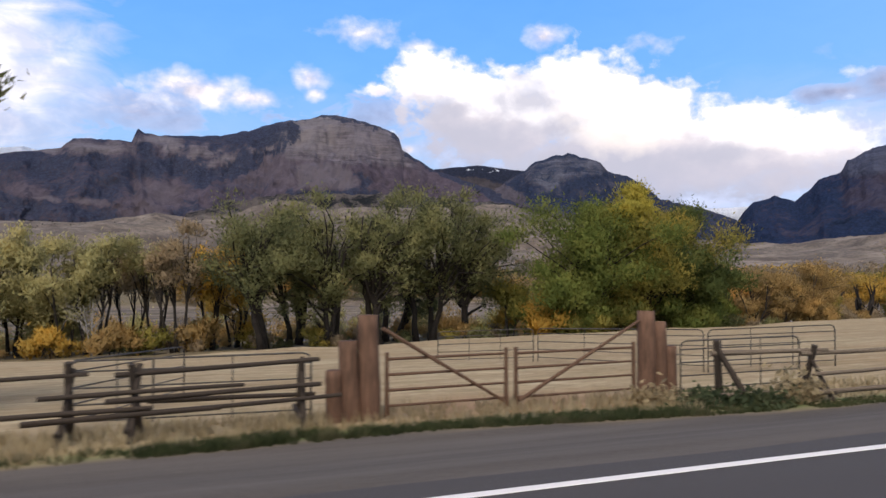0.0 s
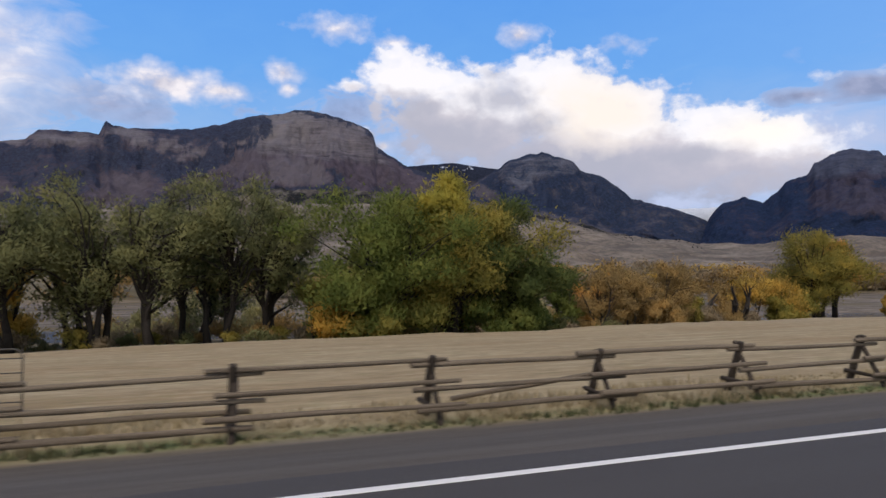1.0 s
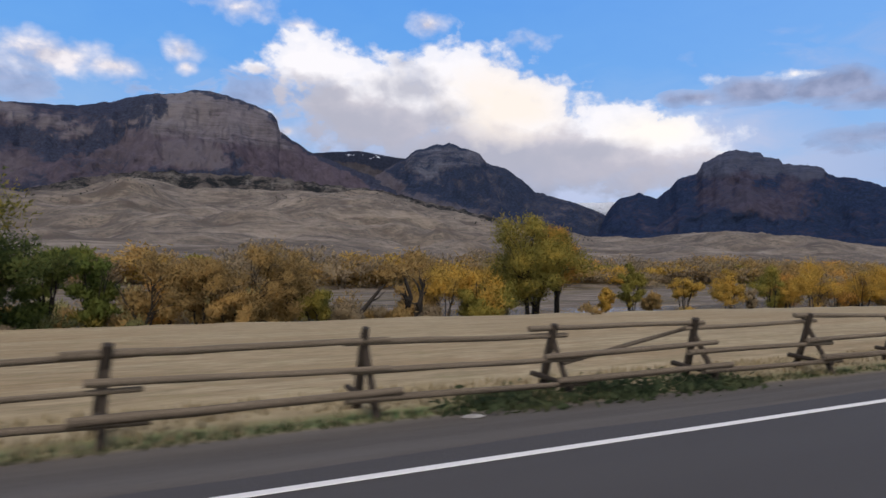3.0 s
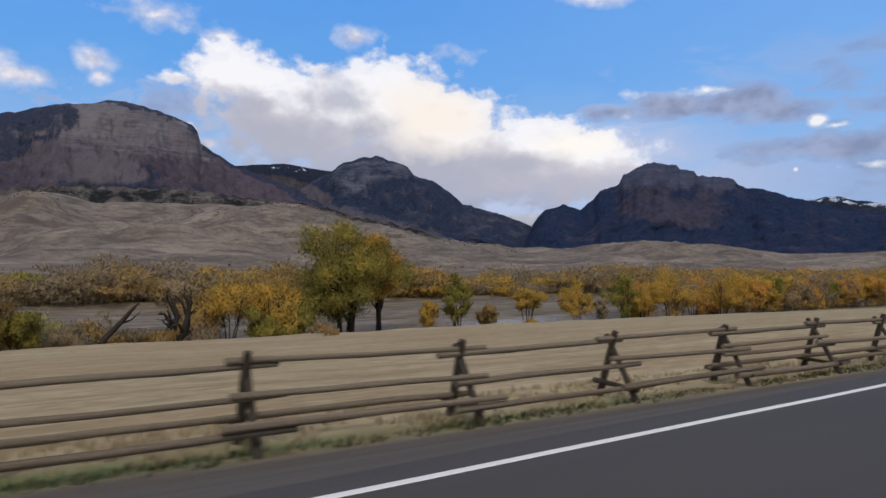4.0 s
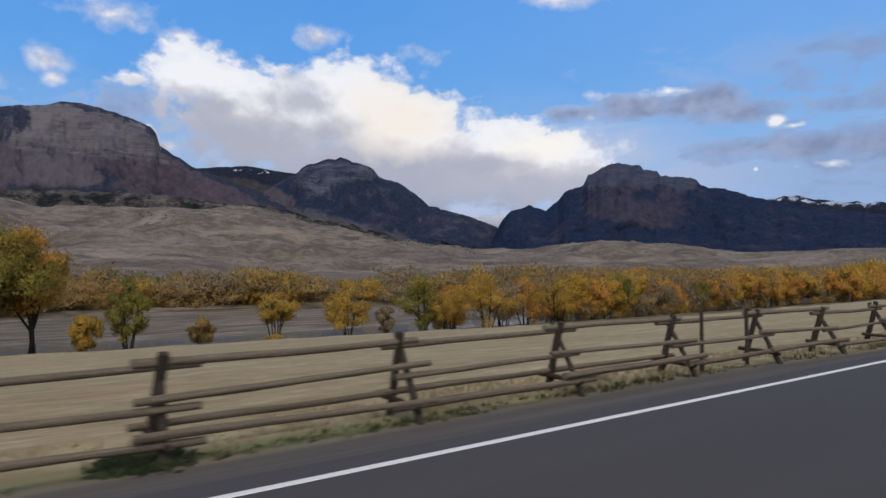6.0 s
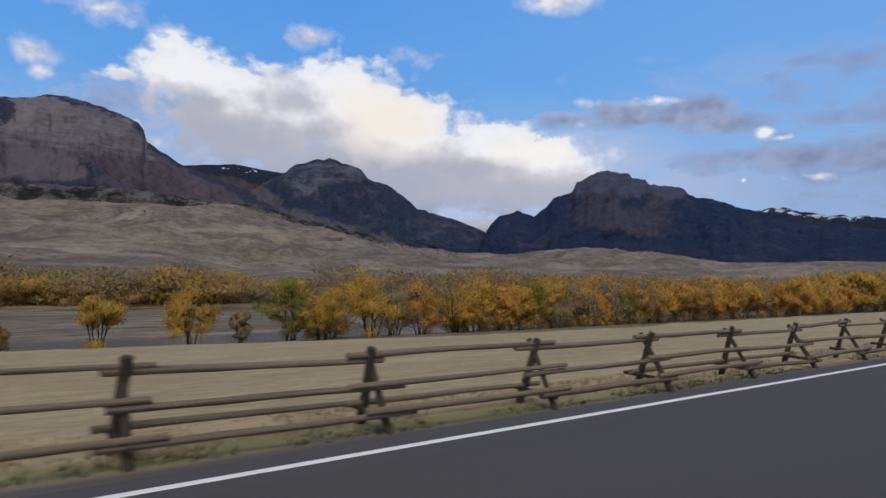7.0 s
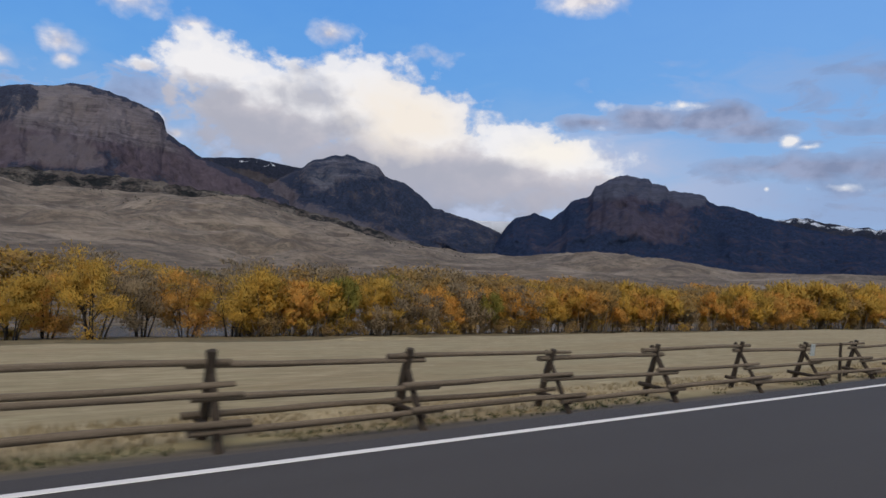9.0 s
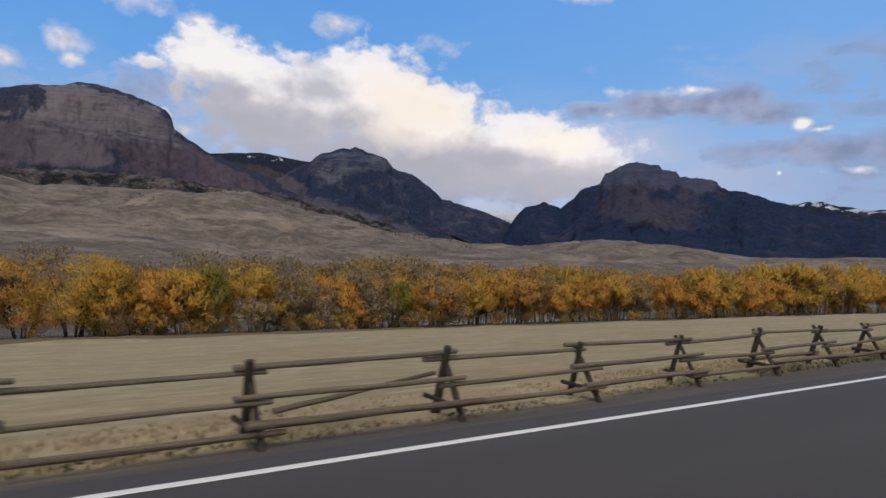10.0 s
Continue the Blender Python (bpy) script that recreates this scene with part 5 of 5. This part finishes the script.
    # tall tan brush between the trees and the river
    tall = [make_tree("willow_brush", "pale tan willow brush behind the cottonwoods", 480 + k, 4.6, 7.0, m, 1300, 0.26, 6, 0.02, 24, group="undergrowth", fine=False, bark=GREY_BARK) for k, m in enumerate((LEAF_TAN, LEAF_PALE, LEAF_BROWN))]
    for k in range(54):
        x = -46 + 150 * (k + rng.random()) / 54
        if 2 < x < 9:
            x -= 9
        stand(tall[k % 3], x, 98 + rng.normal(0, 3), 0.1, rng.uniform(0, 6.28), rng.uniform(0.7, 1.15), copy=k > 2)
    # the crooked bare one and a leaning snag
    stand(make_tree("dead_tree", "crooked black leafless tree with twisted limbs", 401, 9.6, 8.0, LEAF_TAN, 0, 0.3, 2, 0.35, 14, 1.0, crook=0.55, girth=3.8), 112.8, 92.5, 0.2)
    snag = empty("snag")
    tagged(snag, "thick broken black trunk leaning over", "dead tree")
    sh = Shape()
    z = float(ground_z(103.5, 92))
    sh.tube([(103.2, 92, z - 0.4), (104.4, 92, z + 1.4), (106.2, 92.4, z + 3.3), (107.6, 92.3, z + 5.0), (108.2, 92.0, z + 5.7)], [0.42, 0.36, 0.3, 0.2, 0.05], 8)
    sh.tube([(106.0, 92.4, z + 3.1), (107.4, 92.8, z + 3.5), (108.6, 92.8, z + 4.6)], [0.16, 0.11, 0.04], 6)
    sh.make("trunk", BARK, snag, "", True)
    for k, (x, y, h, w, m) in enumerate(((107, 96, 2.6, 5, LEAF_TAN), (116.5, 94, 2.4, 4, LEAF_TAN), (110, 92, 2.0, 4, LEAF_BROWN), (121.0, 97, 8.6, 9, LEAF_GOLD), (127.5, 97, 9.0, 10, LEAF_GOLD), (124.5, 94, 5.0, 6, LEAF_LIME), (132, 98, 6.6, 7, LEAF_LIME), (117.5, 100, 7.4, 8, LEAF_BROWN), (129.5, 94.5, 5.4, 6.5, LEAF_LIME))):
        stand(make_tree("shrub", "bushy golden riverside shrub with several stems", 410 + k, h, w, m, 3800, 0.25, 4, 0.05, 26, group=g), x, y, 0.1)
    # the tall turning pair
    stand(make_tree("cottonwood", "tall cottonwood, olive and yellow, with a black forked trunk", 421, 19.8, 14.0, LEAF_OLIVE, 28000, 0.24, 3, 0.2, 84, girth=1.4, clump_r=1.95, group=g), 140.6, 100, 0.2)
    stand(make_tree("cottonwood", "upright cottonwood with bright orange leaves", 422, 20.6, 7.6, LEAF_ORANGE, 16000, 0.22, 2, 0.06, 52, 0.8, clump_r=1.25, group=g), 148.0, 101.5, 0.2)
    stand(make_tree("dead_tree", "short broken leaning trunk by the water", 423, 6.0, 3.0, LEAF_TAN, 0, 0.3, 1, 0.5, 4, crook=0.6), 134.0, 98, 0.2)
    for k, (x, y, h, w, m) in enumerate(((157.2, 92, 8.8, 5, LEAF_LIME), (152.5, 94, 5.2, 3.4, LEAF_GOLD), (168, 98, 4.2, 4, LEAF_BROWN), (180.2, 100.5, 9.0, 5.6, LEAF_GOLD), (192.2, 99, 8.4, 7, LEAF_GOLD), (199.5, 99, 5.0, 3, LEAF_TAN),
                                            (208, 100, 9.4, 7.5, LEAF_LIME), (213, 99, 8.0, 7.5, LEAF_GOLD), (222.5, 99, 10.8, 11, LEAF_GOLD), (229, 102, 9.4, 9.5, LEAF_TAN), (240.6, 98, 11.4, 11.5, LEAF_GOLD), (235, 102, 9.2, 9, LEAF_ORANGE), (217.5, 104, 8.6, 8, LEAF_ORANGE), (246, 104, 10, 10, LEAF_TAN))):
        stand(make_tree("cottonwood", "young cottonwood turning yellow on the river bank", 430 + k, h * 1.08, w, m, 6000, 0.2, 6, 0.04, 40, 1.2, group=g), x, y, 0.1)
    # clump on the field's rim
    stand(make_tree("shrub", "low dark brown weed clump at the field edge", 450, 1.2, 2.2, LEAF_BROWN, 500, 0.16, 3, 0.02, 12), 117.8, 57.5, 0.05)


def build_bands():
    rng = np.random.default_rng(71)
    label = {"gold": "golden cottonwood in the thicket along the river", "orange": "orange cottonwood in the thicket along the river", "tan": "nearly bare grey-tan willow in the thicket", "lime": "yellow-green cottonwood in the thicket", "brown": "russet willow in the thicket"}
    mats = {"gold": LEAF_GOLD, "orange": LEAF_ORANGE, "tan": LEAF_TAN, "lime": LEAF_LIME, "brown": LEAF_BROWN}
    shades = ("gold", "orange", "tan", "lime", "brown")

    def source(kind, c, k):
        bare, seed = c == "tan", 10 * shades.index(c) + k
        if kind == "near":
            return make_tree("cottonwood", label[c], 500 + seed, 10.5, 7.8, mats[c], 2000 if bare else 3200, 0.31, 5, 0.3, 44, 1.3, group="thicket on the near bank", fine=False, bark=GREY_BARK, crook=0.08)
        if kind == "mid":
            return make_tree("cottonwood", label[c], 550 + seed, 10.5, 8.2, mats[c], 1300 if bare else 2000, 0.42, 5, 0.3, 36, 1.2, group="thicket on the near bank", fine=False, bark=GREY_BARK, crook=0.08)
        if kind == "far":
            return make_tree("willow", label[c], 600 + seed, 8.6, 12.0, mats[c], 950 if bare else 1150, 0.45, 3, 0.02, 30, 1.1, group="thicket on the far bank", fine=False, bark=GREY_BARK)
        return make_tree("willow_brush", "upright grey-tan willow brush with few leaves", 650 + seed, 6.0, 5.4, mats[c], 700, 0.24, 9, 0.1, 40, 1.9, group="willow brush on the near bank", fine=False, bark=GREY_BARK, crook=0.06)

    made = {}

    def plant(kind, c, x, y, size, broad=1.0):
        key = (kind, str(c), int(rng.integers(2)))
        old = key in made
        if not old:
            made[key] = source(*key)
        stand(made[key], x, y, 0.15, rng.uniform(0, 6.28), size, old, broad)

    x = 244.0
    while x < 510:
        for row in range(2):
            c = rng.choice(["gold", "orange", "tan", "lime", "brown"], p=[0.46, 0.24, 0.18, 0.03, 0.09] if x < 300 else [0.53, 0.36, 0.06, 0.0, 0.05])
            s = rng.uniform(0.72, 1.08) * (1.28 if x > 396 else 1.0)
            plant("near" if x < 335 else "mid", c, x + rng.normal(0, 1.2), 96 + 6.5 * row + rng.normal(0, 1.6), s, rng.uniform(0.85, 1.25))
        if x < 470:
            for _ in range(3 if x < 300 else 1):
                plant("brush", rng.choice(["tan", "brown", "brown", "gold"]), x + rng.normal(0, 2), 93.0 + 6 * rng.random(), rng.uniform(0.5, 0.95), 1.1)
        x += rng.uniform(3.6, 5.4) * (1.0 if x < 420 else 1.5)
    for row, (y0, n) in enumerate(((206, 128), (217, 78), (245, 30), (290, 14))):
        for k in range(n):
            x = -10 + (520 + 0.9 * y0) * (k + rng.uniform(0, 0.9)) / n
            if x < 70 and rng.random() < 0.7:
                continue
            c = rng.choice(["gold", "orange", "tan", "lime", "brown"], p=[0.12, 0.05, 0.4, 0.02, 0.41] if x < 310 else [0.1, 0.16, 0.22, 0.02, 0.5])
            plant("far", c, x, y0 + rng.normal(0, 4), rng.uniform(0.72, 1.12) * (1 + 0.1 * row), rng.uniform(1.1, 1.5))
    # leafless pair standing over the thicket
    for k, x in enumerate((373.5, 376.5)):
        stand(make_tree("dead_tree", "slim leafless grey tree over the thicket", 700 + k, 13.5, 5.0, LEAF_TAN, 0, 0.3, 2, 0.35, 24, 0.8), x, 95.6, 0.2)


def build_junipers():
    """Dark junipers scattered over the hills, far off."""
    rng = np.random.default_rng(81)
    pts, size = [], []
    for _ in range(1000):
        az, r = rng.uniform(-16, 40), rng.uniform(1750, 2340)
        x, y = CX + r * math.sin(radians(az)), r * math.cos(radians(az))
        if fbm(x / 190, y / 190, 3, 91) > 0.12 - 0.3 * smooth(2050, 2300, r):
            pts.append((x, y))
            size.append(rng.uniform(2.0, 3.6))
    for k in range(14):
        pts.append((690 + 6 * k + rng.normal(0, 2), 925 + rng.normal(0, 4)))
        size.append(rng.uniform(4, 6.5))
    pts, size = np.array(pts), np.array(size)
    z = ground_z(pts[:, 0], pts[:, 1])
    n = 26
    d = rng.normal(size=(len(pts), n, 3))
    d /= np.linalg.norm(d, axis=2)[:, :, None]
    hgt = rng.uniform(0.05, 1.0, (len(pts), n))
    c = np.stack([pts[:, 0, None] + d[:, :, 0] * (1.05 - hgt) * size[:, None] * 0.5, pts[:, 1, None] + d[:, :, 1] * (1.05 - hgt) * size[:, None] * 0.5, z[:, None] + hgt * size[:, None]], -1).reshape(-1, 3)
    v, f = leaf_mesh(c, 1.5, rng, 1.3)
    ob = mesh_object("junipers", v, f, JUNIPER)
    tagged(ob, "scattered dark green junipers on the dry hills", "shrubs", kind="stuff")


def build_weeds():
    rng = np.random.default_rng(91)

    def tufts(name, n, x0, x1, lo, hi, height, mat, label, blades=4):
        x = rng.uniform(x0, x1, n)
        y = fence_y(x) + rim(x) + rng.uniform(lo, hi, n)
        keep = fbm(x / 1.6, y / 0.8, 3, 95) > -0.28
        x, y = x[keep], y[keep]
        z = ground_z(x, y)
        n = len(x)
        h = height * (1 - 0.45 * smooth(20, 60, x))[:, None] * rng.uniform(0.4, 1.2, (n, blades)) * (0.7 + 0.6 * (fbm(x / 4, y / 4, 2, 97)[:, None]))
        ang = rng.uniform(0, 6.28, (n, blades))
        ox, oy = np.cos(ang), np.sin(ang)
        w = 0.012 + 0.012 * rng.random((n, blades))
        root = np.stack([x[:, None] + 0.05 * ox, y[:, None] + 0.05 * oy, z[:, None] - 0.03 + 0 * ox], -1)
        tip = np.stack([x[:, None] + (0.05 + 0.4 * h) * ox, y[:, None] + (0.05 + 0.4 * h) * oy, z[:, None] + h], -1)
        sidew = np.stack([-oy * w, ox * w, 0 * w], -1)
        v = np.stack([root - sidew, root + sidew, tip], 2).reshape(-1, 3)
        ob = mesh_object(name, v, np.arange(len(v)).reshape(-1, 3), mat)
        tagged(ob, label, "grass", kind="stuff")

    tufts("grass", 26000, -16, 300, 0.08, 2.8, 0.26, GRASS_STRAW, "dry straw-coloured grass along the fence")
    tufts("grass", 8000, -16, 300, -0.08, 0.4, 0.15, GRASS_GREEN, "short green grass at the rim of the gravel")
    tufts("grass", 2000, 48, 150, -0.02, 0.4, 0.16, GRASS_GREEN, "dull green grass along the foot of the fence")
    tufts("grass", 4200, -1, 14, -0.15, 0.4, 0.13, GRASS_GREEN, "fresh green grass along the gravel by the gateway")
    for k, (x, dy, h, w, m) in enumerate(((9.7, 0.2, 0.32, 1.2, SAGE), (10.6, -0.2, 0.36, 1.3, SAGE), (11.6, -0.2, 0.8, 1.0, GRASS_STRAW), (8.7, 0.6, 0.5, 0.9, GRASS_STRAW), (73.8, -0.45, 0.16, 1.7, SAGE), (75.9, -0.5, 0.2, 1.9, SAGE), (78.0, -0.5, 0.15, 1.6, SAGE), (139.8, -0.32, 0.09, 0.8, SAGE))):
        y = float(fence_y(x)) + dy
        bush = empty("weed_clump", Matrix.Translation((x, y, float(ground_z(x, y)))))
        tagged(bush, "low roadside weed clump in front of the fence", "bush", "roadside weed clumps")
        r = np.random.default_rng(800 + k)
        c = r.normal(0, 1, (700, 3)) * np.array([w * 0.3, w * 0.22, h * 0.32])
        c[:, 2] = np.abs(c[:, 2]) + 0.02
        v, f = leaf_mesh(c, 0.075, r, 2.2)
        mesh_object("foliage", v, f, m, bush)
        st = Shape()
        for q in range(7):
            a = r.uniform(0, 6.28)
            st.tube([(0, 0, -0.05), (math.cos(a) * w * 0.15, math.sin(a) * w * 0.12, h * 0.4), (math.cos(a) * w * 0.3, math.sin(a) * w * 0.2, h * 0.75)], [0.012, 0.008, 0.004], 4, False)
        st.make("stems", BARK, bush)
    # dark boulders on the rim of the field above the river
    for k, (x, y, s) in enumerate(((180.2, 61.2, 0.5), (181.0, 61.4, 0.35), (182.0, 60.9, 0.6), (183.2, 61.0, 0.4))):
        bm = bmesh.new()
        bmesh.ops.create_icosphere(bm, subdivisions=3, radius=s)
        for v in bm.verts:
            v.co *= 1 + 0.4 * noise.noise(v.co * 2.5 + Vector((k * 5, 3, 0))) + 0.12 * noise.noise(v.co * 9)
            v.co.z *= 0.7
        me = bpy.data.meshes.new("boulder")
        bm.to_mesh(me)
        bm.free()
        me.materials.append(DARK_STONE)
        ob = new("boulder", me)
        ob.matrix_basis = Matrix.Translation((x, y, float(ground_z(x, y)) + 0.2 * s))
        tagged(ob, "rough dark boulder at the edge of the hay field", "boulder", "boulders on the field edge")
    # pale stones at the edge of the gravel
    for k, (x, dy, s) in enumerate(((15.9, -0.72, 0.13), (16.4, -0.62, 0.16), (17.0, -0.7, 0.17), (17.7, -0.6, 0.12), (18.3, -0.64, 0.16), (18.9, -0.58, 0.1), (72.8, -1.1, 0.1))):
        y = float(fence_y(x)) + dy
        bm = bmesh.new()
        bmesh.ops.create_icosphere(bm, subdivisions=2, radius=s)
        for v in bm.verts:
            v.co *= 1 + 0.35 * noise.noise(v.co * 4 + Vector((k * 7, 0, 0)))
            v.co.z *= 0.28
            v.co.x *= 1.9
        me = bpy.data.meshes.new("stone")
        bm.to_mesh(me)
        bm.free()
        me.materials.append(PALE_STONE)
        ob = new("stone", me)
        ob.matrix_basis = Matrix.Translation((x, y, float(ground_z(x, y)) + 0.02))
        tagged(ob, "flat pale stone lying at the gravel edge", "stone", "pale stones at the gravel edge")


JUNIPER = leaf_material("juniper_leaves", [(0.012, 0.016, 0.01), (0.025, 0.03, 0.017), (0.04, 0.042, 0.025)], 0.1)
PALE_STONE, _t, _b = material("pale_stone", 0.9)
_n = Nodes(_t)
_n.link(_n.mix(_n.ramp(_n.noise(_n.local(), 9, 5, 0.7), (0.35, 0), (0.65, 1)), (0.22, 0.2, 0.18), (0.42, 0.39, 0.36)), _b.inputs["Base Color"])
DARK_STONE, _t, _b = material("dark_stone", 0.95)
_n = Nodes(_t)
_n.link(_n.mix(_n.ramp(_n.noise(_n.local(), 5, 5, 0.7), (0.35, 0), (0.65, 1)), (0.05, 0.04, 0.034), (0.13, 0.105, 0.085)), _b.inputs["Base Color"])

build_fence()
build_gate()
build_panels()
build_signs()
build_near_trees()
build_bands()
build_junipers()
build_weeds()
